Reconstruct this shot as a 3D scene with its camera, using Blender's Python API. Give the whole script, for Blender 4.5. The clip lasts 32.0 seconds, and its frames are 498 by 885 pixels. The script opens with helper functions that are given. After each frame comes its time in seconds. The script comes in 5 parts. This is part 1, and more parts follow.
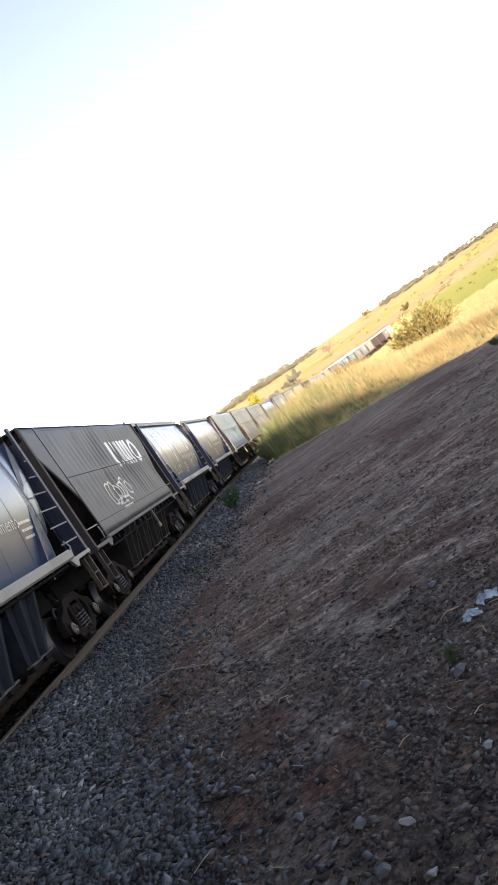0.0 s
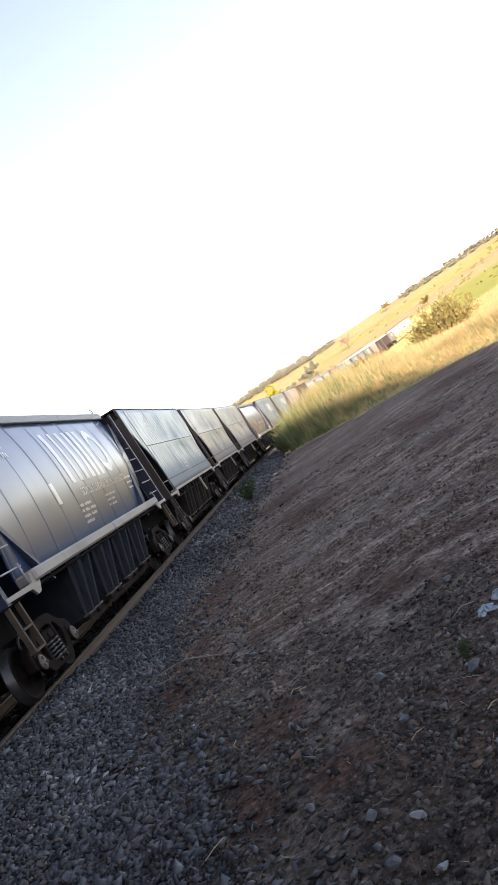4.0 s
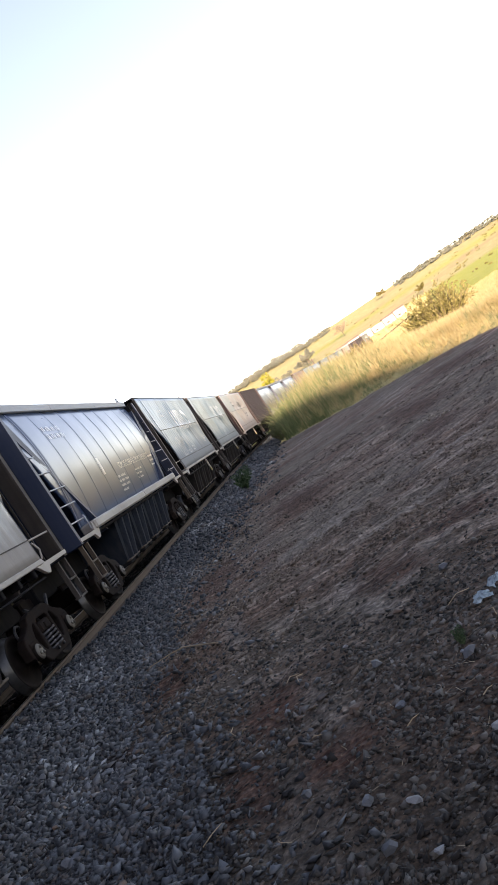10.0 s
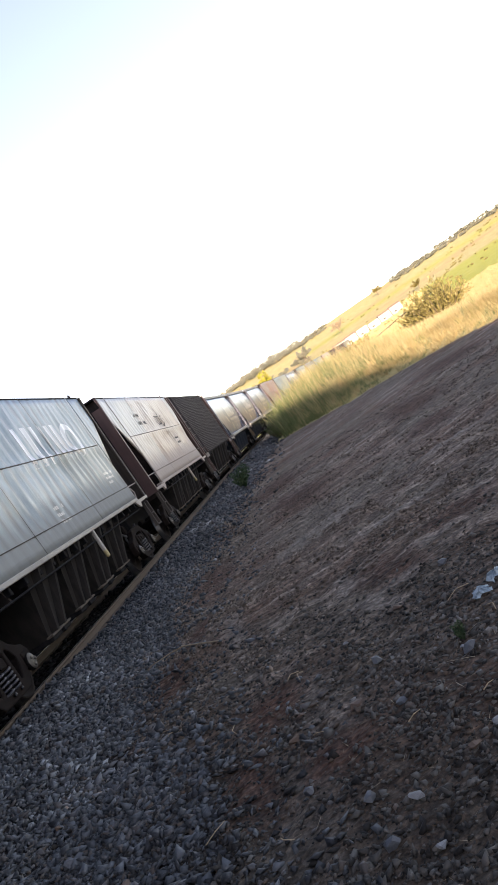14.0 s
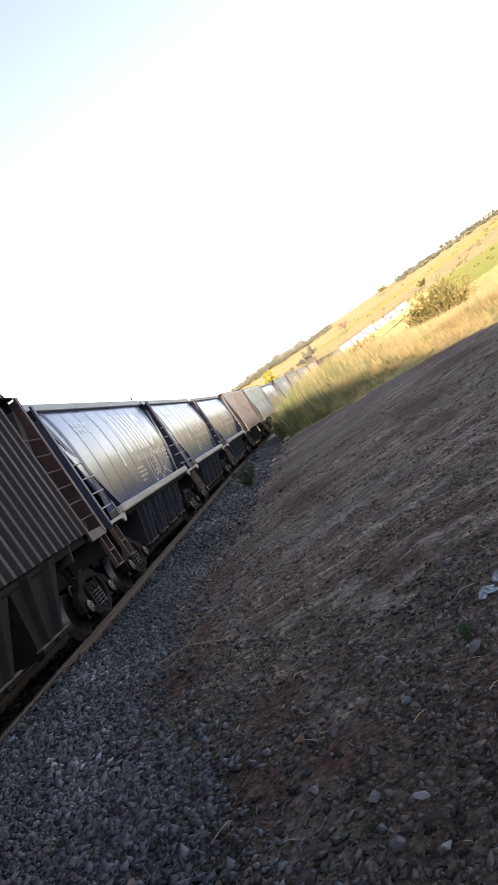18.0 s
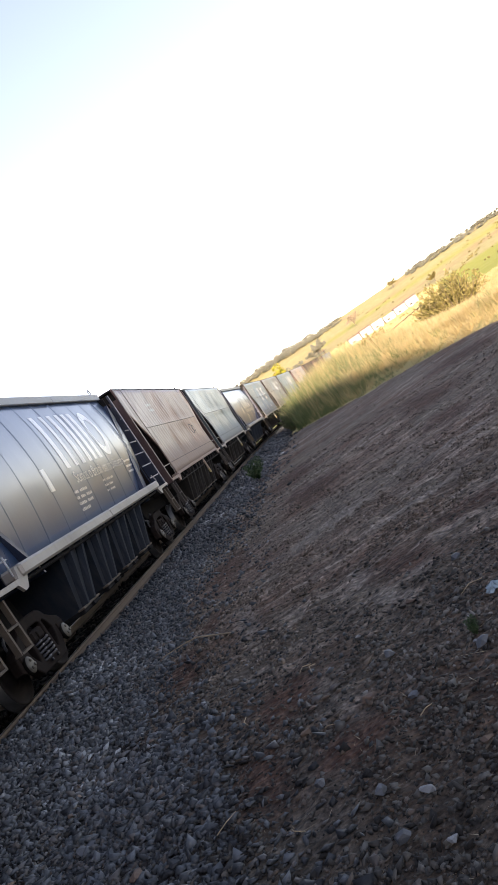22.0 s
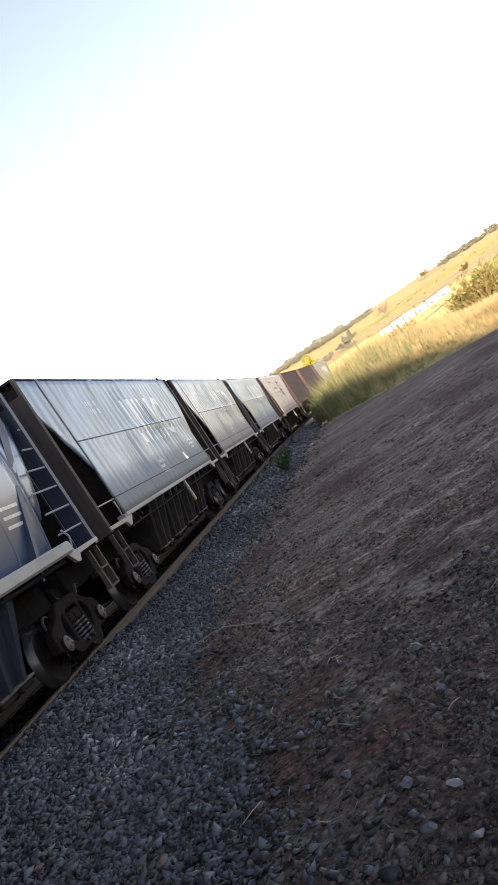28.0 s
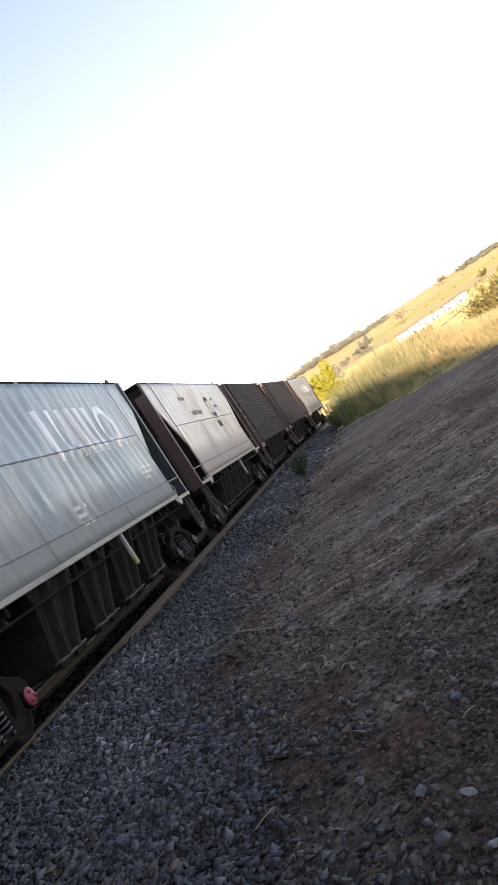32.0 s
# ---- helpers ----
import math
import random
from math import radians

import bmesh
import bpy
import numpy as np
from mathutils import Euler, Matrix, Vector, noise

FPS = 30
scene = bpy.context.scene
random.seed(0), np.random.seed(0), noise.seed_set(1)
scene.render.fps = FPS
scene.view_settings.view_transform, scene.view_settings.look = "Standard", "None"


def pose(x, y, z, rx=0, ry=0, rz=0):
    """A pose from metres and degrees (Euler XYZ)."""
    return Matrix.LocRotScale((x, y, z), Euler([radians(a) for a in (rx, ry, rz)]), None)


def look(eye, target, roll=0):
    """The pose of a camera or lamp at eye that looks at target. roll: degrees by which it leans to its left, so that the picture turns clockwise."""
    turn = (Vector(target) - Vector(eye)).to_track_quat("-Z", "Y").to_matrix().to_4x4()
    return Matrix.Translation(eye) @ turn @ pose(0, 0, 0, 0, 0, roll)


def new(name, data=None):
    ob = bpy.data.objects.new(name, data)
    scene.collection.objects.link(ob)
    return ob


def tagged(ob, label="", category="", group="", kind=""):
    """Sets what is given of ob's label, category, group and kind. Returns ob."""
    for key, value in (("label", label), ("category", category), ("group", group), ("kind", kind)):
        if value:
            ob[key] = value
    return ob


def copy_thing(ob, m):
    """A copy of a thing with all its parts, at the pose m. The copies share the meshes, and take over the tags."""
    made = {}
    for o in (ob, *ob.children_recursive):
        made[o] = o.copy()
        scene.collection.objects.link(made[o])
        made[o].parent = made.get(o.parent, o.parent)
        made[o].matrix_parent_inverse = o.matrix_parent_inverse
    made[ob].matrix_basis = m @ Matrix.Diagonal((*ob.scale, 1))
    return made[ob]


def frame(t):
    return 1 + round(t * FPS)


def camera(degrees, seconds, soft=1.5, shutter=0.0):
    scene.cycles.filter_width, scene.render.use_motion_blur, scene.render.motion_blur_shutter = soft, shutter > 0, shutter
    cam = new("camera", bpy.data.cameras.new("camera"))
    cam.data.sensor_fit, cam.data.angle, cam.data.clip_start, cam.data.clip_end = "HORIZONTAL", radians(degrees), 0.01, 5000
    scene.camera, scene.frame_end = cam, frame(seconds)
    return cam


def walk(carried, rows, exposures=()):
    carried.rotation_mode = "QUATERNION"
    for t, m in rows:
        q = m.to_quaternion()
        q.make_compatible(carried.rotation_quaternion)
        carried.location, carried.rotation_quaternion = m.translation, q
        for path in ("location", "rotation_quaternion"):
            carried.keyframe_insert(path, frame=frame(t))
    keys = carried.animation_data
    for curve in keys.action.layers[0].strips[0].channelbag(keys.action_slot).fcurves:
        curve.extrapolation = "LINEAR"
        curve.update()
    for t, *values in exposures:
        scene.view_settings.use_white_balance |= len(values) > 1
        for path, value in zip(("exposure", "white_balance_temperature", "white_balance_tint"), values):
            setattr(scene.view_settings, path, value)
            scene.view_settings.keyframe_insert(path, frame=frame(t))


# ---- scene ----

# ---- camera: stands still beside the line, hand held, leaning ----
EYE = (0.0, 0.0, 1.39)
CAM_ROWS = [
    (0, 89.99, 34.04, 3.02), (0.5, 90.04, 34.03, 3.21), (1, 90.32, 34.00, 3.73), (1.5, 90.43, 33.91, 3.91),
    (2, 90.51, 33.93, 4.03), (2.5, 90.30, 33.85, 3.85), (3, 90.30, 33.68, 3.84), (3.5, 90.25, 33.41, 4.14),
    (5.5, 90.00, 33.37, 5.12), (6, 90.06, 33.49, 5.48), (6.5, 90.48, 33.63, 5.69), (7, 89.55, 33.81, 4.88),
    (7.5, 88.96, 33.91, 4.08), (8, 88.81, 33.42, 3.47), (8.5, 89.00, 33.54, 3.68), (9, 89.16, 33.46, 3.77),
    (9.5, 89.05, 33.40, 3.86), (10, 89.16, 33.50, 4.04), (10.5, 89.20, 33.61, 4.03), (11, 89.06, 33.67, 4.01),
    (11.5, 89.32, 33.65, 4.17), (12, 89.48, 33.69, 4.35), (12.5, 89.43, 33.90, 4.21), (13, 89.16, 34.05, 4.28),
    (13.5, 88.99, 34.18, 4.18), (14, 88.92, 34.21, 3.84), (14.5, 88.72, 34.12, 3.80), (16.5, 88.98, 34.14, 3.98),
    (17, 89.01, 34.01, 4.07), (17.5, 88.89, 34.15, 4.03), (18, 89.14, 34.11, 4.30), (18.5, 89.08, 34.06, 4.21),
    (19, 89.09, 33.99, 4.26), (19.5, 89.02, 34.04, 4.28), (20, 89.03, 33.82, 4.39), (20.5, 89.33, 33.78, 4.84),
    (21, 89.43, 33.77, 5.00), (21.5, 89.29, 33.67, 5.05), (22, 89.05, 33.81, 5.00), (22.5, 89.28, 33.83, 5.34),
    (23, 89.27, 33.75, 5.46), (23.5, 89.47, 33.78, 5.72), (24, 89.47, 33.63, 5.79), (24.5, 89.73, 33.49, 6.30),
    (25, 89.70, 33.43, 6.75), (25.5, 89.76, 33.53, 6.99), (27.5, 89.83, 33.43, 7.30), (28, 89.76, 33.34, 7.42),
    (28.5, 89.68, 33.23, 7.29), (29, 89.90, 33.13, 7.60), (29.5, 90.21, 32.97, 7.69), (30, 90.42, 32.70, 7.97),
    (30.5, 90.81, 32.67, 8.50), (31, 90.97, 32.66, 8.81), (31.5, 91.12, 32.79, 9.08), (32, 90.78, 32.82, 8.71),
]
cam = camera(33.4, 32.0, soft=1.0)
walk(cam, [(t, pose(*EYE, rx, ry, rz)) for t, rx, ry, rz in CAM_ROWS], [(0.0, 1.87, 7900, 28), (32.0, 1.79, 7900, 28)])

# ---- sky and sun: low evening sun behind, along the line, cut off near by by an unseen hill added behind the camera ----
SUN_EL, SUN_SIDE = 10.5, 1.0       # elevation; angle between the line and the sun's bearing
world = bpy.data.worlds.new("world")
scene.world = world
world.use_nodes = True
wn = world.node_tree.nodes
sky = wn.new("ShaderNodeTexSky")
sky.sky_type, sky.sun_disc = "NISHITA", False
sky.sun_elevation = radians(SUN_EL)
sun_dir = Vector((-math.sin(radians(SUN_SIDE)) * math.cos(radians(SUN_EL)), -math.cos(radians(SUN_SIDE)) * math.cos(radians(SUN_EL)), math.sin(radians(SUN_EL))))
sky.sun_rotation = math.atan2(sun_dir.x, sun_dir.y)
sky.air_density, sky.dust_density, sky.ozone_density = 0.62, 0.25, 0.0
wn["Background"].inputs[1].default_value = 0.15
world.node_tree.links.new(sky.outputs[0], wn["Background"].inputs[0])
sun = new("sun", bpy.data.lights.new("sun", "SUN"))
sun.data.energy, sun.data.angle, sun.data.color = 3.9, radians(0.6), (1.0, 0.9, 0.75)
sun.matrix_world = look((0, 0, 60), Vector((0, 0, 60)) - sun_dir)

# ---- the line: round the added, unseen hill behind, straight past the camera, then a long bend to the right, rising far off ----
S0, S1, K1, K2 = 36.0, 110.0, 1 / 610, 1 / 1035
XC = -6.166
_n, _ds = 3200, 0.25
_s = np.arange(_n) * _ds - 320.0
_k = np.where(_s < S0, 0, np.where(_s < S1, K1, np.where(_s < 345, K2, 1 / 260)))
# unseen bend behind the camera, made so that the line clears the added hill
_k = np.where((_s > -95) & (_s < -8), -1 / 110, _k)
_at = int(320 / _ds)
_th = np.concatenate([[0], np.cumsum(_k[:-1] * _ds)])
_th = _th - _th[_at]
_x = np.concatenate([[0], np.cumsum(np.sin(_th[:-1]) * _ds)])
_y = np.concatenate([[0], np.cumsum(np.cos(_th[:-1]) * _ds)])
_x, _y = _x - _x[_at] + XC, _y - _y[_at]


def rise(y):
    """Height of the land along the line and on the hill beyond."""
    y = np.asarray(y, float)
    far = np.minimum(y, 860.0)
    return 0.00005 * np.maximum(far - 60, 0) ** 2 + 0.000039 * np.maximum(far - 300, 0) ** 2


def along(s):
    """Place and heading of the line at s metres along it."""
    x, y, th = np.interp(s, _s, _x), np.interp(s, _s, _y), np.interp(s, _s, _th)
    return float(x), float(y), float(rise(y)), float(th)


def line_x(y):
    return np.interp(y, _y, _x)


# ---- materials ----
def node_mat(name):
    m = bpy.data.materials.new(name)
    m.use_nodes = True
    nt = m.node_tree
    return m, nt, nt.nodes["Principled BSDF"]


def add(nt, kind, **values):
    n = nt.nodes.new(kind)
    for key, value in values.items():
        n.inputs[key].default_value = value
    return n


def ramp(nt, fac, stops):
    r = nt.nodes.new("ShaderNodeValToRGB")
    el = r.color_ramp.elements
    while len(el) < len(stops):
        el.new(0.5)
    for e, (p, c) in zip(el, stops):
        e.position, e.color = p, (*c, 1) if len(c) == 3 else c
    nt.links.new(fac, r.inputs[0])
    return r.outputs[0]


def mix(nt, fac, a, b, blend="MIX"):
    n = nt.nodes.new("ShaderNodeMix")
    n.data_type, n.blend_type = "RGBA", blend
    for socket, value in ((n.inputs[0], fac), (n.inputs[6], a), (n.inputs[7], b)):
        if isinstance(value, bpy.types.NodeSocket):
            nt.links.new(value, socket)
        else:
            socket.default_value = value if isinstance(value, float) else (*value, 1)
    return n.outputs[2]


def coords(nt, scale=(1, 1, 1), source="Object"):
    tc = nt.nodes.new("ShaderNodeTexCoord")
    mp = nt.nodes.new("ShaderNodeMapping")
    mp.inputs["Scale"].default_value = scale
    nt.links.new(tc.outputs[source], mp.inputs[0])
    return mp.outputs[0]


def world_coords(nt, scale=(1, 1, 1)):
    g = nt.nodes.new("ShaderNodeNewGeometry")
    mp = nt.nodes.new("ShaderNodeMapping")
    mp.inputs["Scale"].default_value = scale
    nt.links.new(g.outputs["Position"], mp.inputs[0])
    return mp.outputs[0]


def noise_of(nt, vec, scale, detail=5.0, rough=0.55):
    n = add(nt, "ShaderNodeTexNoise", Scale=scale, Detail=detail, Roughness=rough)
    nt.links.new(vec, n.inputs["Vector"])
    return n.outputs[0]


def bump(nt, bsdf, height, strength=0.3, distance=0.02):
    b = add(nt, "ShaderNodeBump", Strength=strength, Distance=distance)
    nt.links.new(height, b.inputs["Height"])
    nt.links.new(b.outputs[0], bsdf.inputs["Normal"])


def painted(name, base, worn, rust, rough=0.4, worn_at=0.55, rust_at=0.66, metal=0.0, streak=1.0, spec=0.5, panels=0.0, coat=0.0, ribs=0.0):
    """Weathered paint on steel: patches, streaks that run down, rust spots."""
    m, nt, b = node_mat(name)
    patch = noise_of(nt, coords(nt, (0.6, 0.6, 0.9)), 1.3, 6)
    drip = noise_of(nt, coords(nt, (9.0, 9.0, 0.5)), 1.0, 4)
    fine = noise_of(nt, coords(nt, (1, 1, 1)), 26.0, 5, 0.65)
    both = mix(nt, 0.55 * streak, patch, drip)
    col = mix(nt, ramp(nt, both, [(worn_at - 0.12, (0, 0, 0)), (worn_at + 0.12, (1, 1, 1))]), base, worn)
    spots = mix(nt, 0.5, fine, patch)
    col = mix(nt, ramp(nt, spots, [(rust_at - 0.03, (0, 0, 0)), (rust_at + 0.05, (1, 1, 1))]), col, rust)
    if panels:
        # sheets repainted at different times
        mp = nt.nodes.new("ShaderNodeMapping")
        mp.inputs["Location"].default_value, mp.inputs["Scale"].default_value = (0, 0.579, -1.93), (0.0, 0.263, 0.617)
        tc = nt.nodes.new("ShaderNodeTexCoord")
        nt.links.new(tc.outputs["Object"], mp.inputs[0])
        fl = nt.nodes.new("ShaderNodeVectorMath")
        fl.operation = "FLOOR"
        nt.links.new(mp.outputs[0], fl.inputs[0])
        info = nt.nodes.new("ShaderNodeObjectInfo")
        shift = nt.nodes.new("ShaderNodeVectorMath")
        shift.operation = "ADD"
        nt.links.new(fl.outputs[0], shift.inputs[0])
        nt.links.new(info.outputs["Random"], shift.inputs[1])
        wn_ = nt.nodes.new("ShaderNodeTexWhiteNoise")
        nt.links.new(shift.outputs[0], wn_.inputs[0])
        col = mix(nt, 1.0, col, ramp(nt, wn_.outputs[0], [(0.0, (1 - panels,) * 3), (1.0, (1 + panels * 0.4,) * 3)]), "MULTIPLY")
        hue = ramp(nt, wn_.outputs[1], [(0.0, (0.78, 1.02, 1.2)), (0.4, (0.95, 1.0, 1.04)), (1.0, (1.12, 1.0, 0.88))])
        col = mix(nt, 1.0, col, hue, "MULTIPLY")
    if ribs:
        # light and dark bands painted in for the sheen of the sheet's pressed-in ripples
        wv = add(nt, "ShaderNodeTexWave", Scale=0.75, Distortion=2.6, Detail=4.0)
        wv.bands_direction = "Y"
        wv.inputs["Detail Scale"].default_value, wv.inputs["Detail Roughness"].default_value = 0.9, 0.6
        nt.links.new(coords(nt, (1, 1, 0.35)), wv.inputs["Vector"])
        ripple_sheen = mix(nt, ramp(nt, patch, [(0.35, (0.25,) * 3), (0.6, (1, 1, 1))]), (1.0, 1.0, 1.0), ramp(nt, wv.outputs["Fac"], [(0.05, (1 - ribs,) * 3), (0.55, (1.0,) * 3), (0.95, (1 + ribs * 0.55,) * 3)]))
        col = mix(nt, 1.0, col, ripple_sheen, "MULTIPLY")
        crinkle = add(nt, "ShaderNodeTexWave", Scale=0.8, Distortion=8.0, Detail=4.0)
        crinkle.bands_direction = "Y"
        crinkle.inputs["Detail Scale"].default_value, crinkle.inputs["Detail Roughness"].default_value = 1.2, 0.65
        nt.links.new(coords(nt, (1, 1, 0.22)), crinkle.inputs["Vector"])
    gloss = ramp(nt, both, [(0.2, (rough * 0.75,) * 3), (0.8, (min(rough * 1.35, 1),) * 3)])
    if ribs:
        # pale road dust along the foot of the side
        high = nt.nodes.new("ShaderNodeSeparateXYZ")
        nt.links.new(coords(nt), high.inputs[0])
        ragged = nt.nodes.new("ShaderNodeMath")
        ragged.operation = "MULTIPLY_ADD"
        nt.links.new(drip, ragged.inputs[0])
        ragged.inputs[1].default_value = 0.7
        nt.links.new(high.outputs[2], ragged.inputs[2])
        dust = ramp(nt, ragged.outputs[0], [(0.0, (0.9,) * 3), (1.0, (0, 0, 0))])
        shift = add(nt, "ShaderNodeMapRange")
        shift.inputs["From Min"].default_value, shift.inputs["From Max"].default_value = 2.15, 2.75
        nt.links.new(ragged.outputs[0], shift.inputs["Value"])
        nt.links.new(shift.outputs["Result"], dust.node.inputs[0])
        col = mix(nt, dust, col, tuple(0.55 * a + 0.45 * c for a, c in zip(worn, (0.3, 0.26, 0.21))))
        gloss = mix(nt, dust, gloss, (0.8, 0.8, 0.8))
    nt.links.new(col, b.inputs["Base Color"])
    nt.links.new(gloss, b.inputs["Roughness"])
    b.inputs["Metallic"].default_value = metal
    b.inputs["Specular IOR Level"].default_value = spec
    b.inputs["Coat Weight"].default_value, b.inputs["Coat Roughness"].default_value = coat, 0.16
    if ribs:
        bump(nt, b, mix(nt, 0.3, crinkle.outputs["Fac"], fine), 0.4, 0.02)
    else:
        bump(nt, b, fine, 0.08, 0.004)
    return m


def plain(name, base, rough=0.6, metal=0.0, var=0.25, scale=8.0):
    m, nt, b = node_mat(name)
    n = noise_of(nt, coords(nt), scale, 6, 0.6)
    dark = tuple(c * (1 - var) for c in base)
    light = tuple(min(1, c * (1 + var)) for c in base)
    nt.links.new(ramp(nt, n, [(0.3, dark), (0.7, light)]), b.inputs["Base Color"])
    b.inputs["Roughness"].default_value, b.inputs["Metallic"].default_value = rough, metal
    bump(nt, b, n, 0.15, 0.01)
    return m


def island(name, stops, rough=0.8, spec=0.3, through_light=0.0, grain=0.0):
    """Colours that differ from piece to piece of one mesh."""
    m, nt, b = node_mat(name)
    g = nt.nodes.new("ShaderNodeNewGeometry")
    n = noise_of(nt, world_coords(nt), 0.35, 3)
    f = nt.nodes.new("ShaderNodeMath")
    f.operation = "MULTIPLY_ADD"
    nt.links.new(g.outputs["Random Per Island"], f.inputs[0])
    f.inputs[1].default_value = 0.62
    sub = nt.nodes.new("ShaderNodeMath")
    sub.operation = "MULTIPLY_ADD"
    nt.links.new(n, sub.inputs[0])
    sub.inputs[1].default_value, sub.inputs[2].default_value = 0.9, -0.26
    nt.links.new(sub.outputs[0], f.inputs[2])
    nt.links.new(ramp(nt, f.outputs[0], stops), b.inputs["Base Color"])
    b.inputs["Roughness"].default_value, b.inputs["Specular IOR Level"].default_value = rough, spec
    if grain:
        bump(nt, b, noise_of(nt, world_coords(nt), 70.0, 4, 0.65), grain, 0.012)
    if through_light:
        tr = nt.nodes.new("ShaderNodeBsdfTranslucent")
        nt.links.new(b.inputs["Base Color"].links[0].from_socket, tr.inputs[0])
        mx = add(nt, "ShaderNodeMixShader", Fac=through_light)
        nt.links.new(b.outputs[0], mx.inputs[1])
        nt.links.new(tr.outputs[0], mx.inputs[2])
        nt.links.new(mx.outputs[0], nt.nodes["Material Output"].inputs[0])
    return m


BLUE = painted("blue_paint", (0.026, 0.062, 0.135), (0.06, 0.1, 0.165), (0.1, 0.08, 0.07), 0.32, 0.58, 0.76, streak=0.8, spec=0.75, coat=0.2)
BLUE_END = painted("blue_end_paint", (0.02, 0.033, 0.068), (0.038, 0.05, 0.078), (0.09, 0.06, 0.045), 0.5)
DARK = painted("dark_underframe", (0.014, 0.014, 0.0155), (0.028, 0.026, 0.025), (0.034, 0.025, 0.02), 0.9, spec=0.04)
GREY_DARK = painted("dark_grey_paint", (0.066, 0.068, 0.072), (0.13, 0.13, 0.13), (0.11, 0.085, 0.07), 0.5, 0.53, 0.66, spec=0.3)
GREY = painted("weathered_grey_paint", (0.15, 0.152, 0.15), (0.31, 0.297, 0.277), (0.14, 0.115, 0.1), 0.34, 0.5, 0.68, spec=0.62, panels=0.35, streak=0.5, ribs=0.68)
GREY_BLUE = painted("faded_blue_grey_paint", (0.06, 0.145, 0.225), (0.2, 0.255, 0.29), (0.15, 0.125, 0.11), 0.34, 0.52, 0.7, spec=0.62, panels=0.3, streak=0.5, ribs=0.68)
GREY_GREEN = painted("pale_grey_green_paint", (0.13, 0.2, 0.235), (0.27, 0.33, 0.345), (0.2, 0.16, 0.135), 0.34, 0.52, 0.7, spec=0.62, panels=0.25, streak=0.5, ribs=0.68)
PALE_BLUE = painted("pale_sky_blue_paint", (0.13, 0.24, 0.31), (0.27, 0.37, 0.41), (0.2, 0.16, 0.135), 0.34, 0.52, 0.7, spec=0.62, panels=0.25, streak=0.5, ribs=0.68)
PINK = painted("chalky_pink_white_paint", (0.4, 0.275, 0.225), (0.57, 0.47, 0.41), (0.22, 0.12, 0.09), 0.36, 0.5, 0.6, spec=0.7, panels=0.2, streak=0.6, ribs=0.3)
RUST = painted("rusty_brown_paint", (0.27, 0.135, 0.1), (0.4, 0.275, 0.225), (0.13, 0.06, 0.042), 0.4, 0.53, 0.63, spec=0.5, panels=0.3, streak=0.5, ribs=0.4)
MAROON = painted("dark_maroon_frame", (0.06, 0.032, 0.03), (0.09, 0.05, 0.045), (0.12, 0.07, 0.05), 0.55)
GREY_FRAME = painted("dark_brown_grey_frame", (0.05, 0.043, 0.039), (0.085, 0.073, 0.063), (0.1, 0.065, 0.048), 0.65, spec=0.2)
TEAL_FRAME = painted("dark_teal_frame", (0.035, 0.06, 0.075), (0.07, 0.085, 0.09), (0.1, 0.07, 0.05), 0.5)
BLACK_RIB = painted("dark_brown_ribbed_paint", (0.027, 0.0215, 0.025), (0.048, 0.039, 0.042), (0.065, 0.042, 0.036), 0.6, 0.58, 0.68, spec=0.3)
SILL = painted("pale_sill_paint", (0.37, 0.345, 0.305), (0.3, 0.275, 0.24), (0.2, 0.14, 0.1), 0.55, streak=0.5)
ROOF = painted("roof_grey", (0.3, 0.325, 0.35), (0.38, 0.39, 0.4), (0.24, 0.2, 0.17), 0.5)
WHITE = painted("white_lettering", (0.68, 0.69, 0.69), (0.5, 0.51, 0.52), (0.45, 0.43, 0.42), 0.28, 0.55, 0.72, spec=0.9)
BLACK = plain("black_lettering", (0.04, 0.04, 0.045), 0.6)
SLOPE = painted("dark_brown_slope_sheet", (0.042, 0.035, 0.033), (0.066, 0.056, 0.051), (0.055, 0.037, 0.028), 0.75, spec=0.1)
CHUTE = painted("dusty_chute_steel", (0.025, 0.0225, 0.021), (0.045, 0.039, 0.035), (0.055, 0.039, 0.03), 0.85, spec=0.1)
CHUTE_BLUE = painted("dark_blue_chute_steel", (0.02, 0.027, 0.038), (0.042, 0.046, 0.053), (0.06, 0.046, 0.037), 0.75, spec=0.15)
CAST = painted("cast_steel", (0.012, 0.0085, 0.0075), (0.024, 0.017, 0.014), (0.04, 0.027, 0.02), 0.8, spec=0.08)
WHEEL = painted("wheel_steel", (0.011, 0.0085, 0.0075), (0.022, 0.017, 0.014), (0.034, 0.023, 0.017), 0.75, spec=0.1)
SPRING = plain("spring_steel", (0.05, 0.05, 0.053), 0.45, 0.3)
CAP = plain("bearing_cap", (0.11, 0.1, 0.08), 0.55)
RED_CAP = plain("red_bearing_cap", (0.3, 0.045, 0.075), 0.5)
BARE = plain("bright_worn_steel", (0.45, 0.44, 0.42), 0.35, 0.8)
RAIL = painted("rail_steel", (0.105, 0.078, 0.058), (0.145, 0.11, 0.083), (0.11, 0.07, 0.048), 0.85, spec=0.15)
FADED = painted("faded_lettering", (0.5, 0.51, 0.52), (0.36, 0.38, 0.39), (0.25, 0.24, 0.23), 0.3, 0.5, 0.72, spec=0.6)
STEP = plain("brown_step", (0.075, 0.055, 0.038), 0.7)
DUSTY = plain("dusty_brown_steel", (0.11, 0.088, 0.066), 0.85)
TREAD = plain("polished_wheel_tread", (0.07, 0.068, 0.066), 0.35, 0.6)
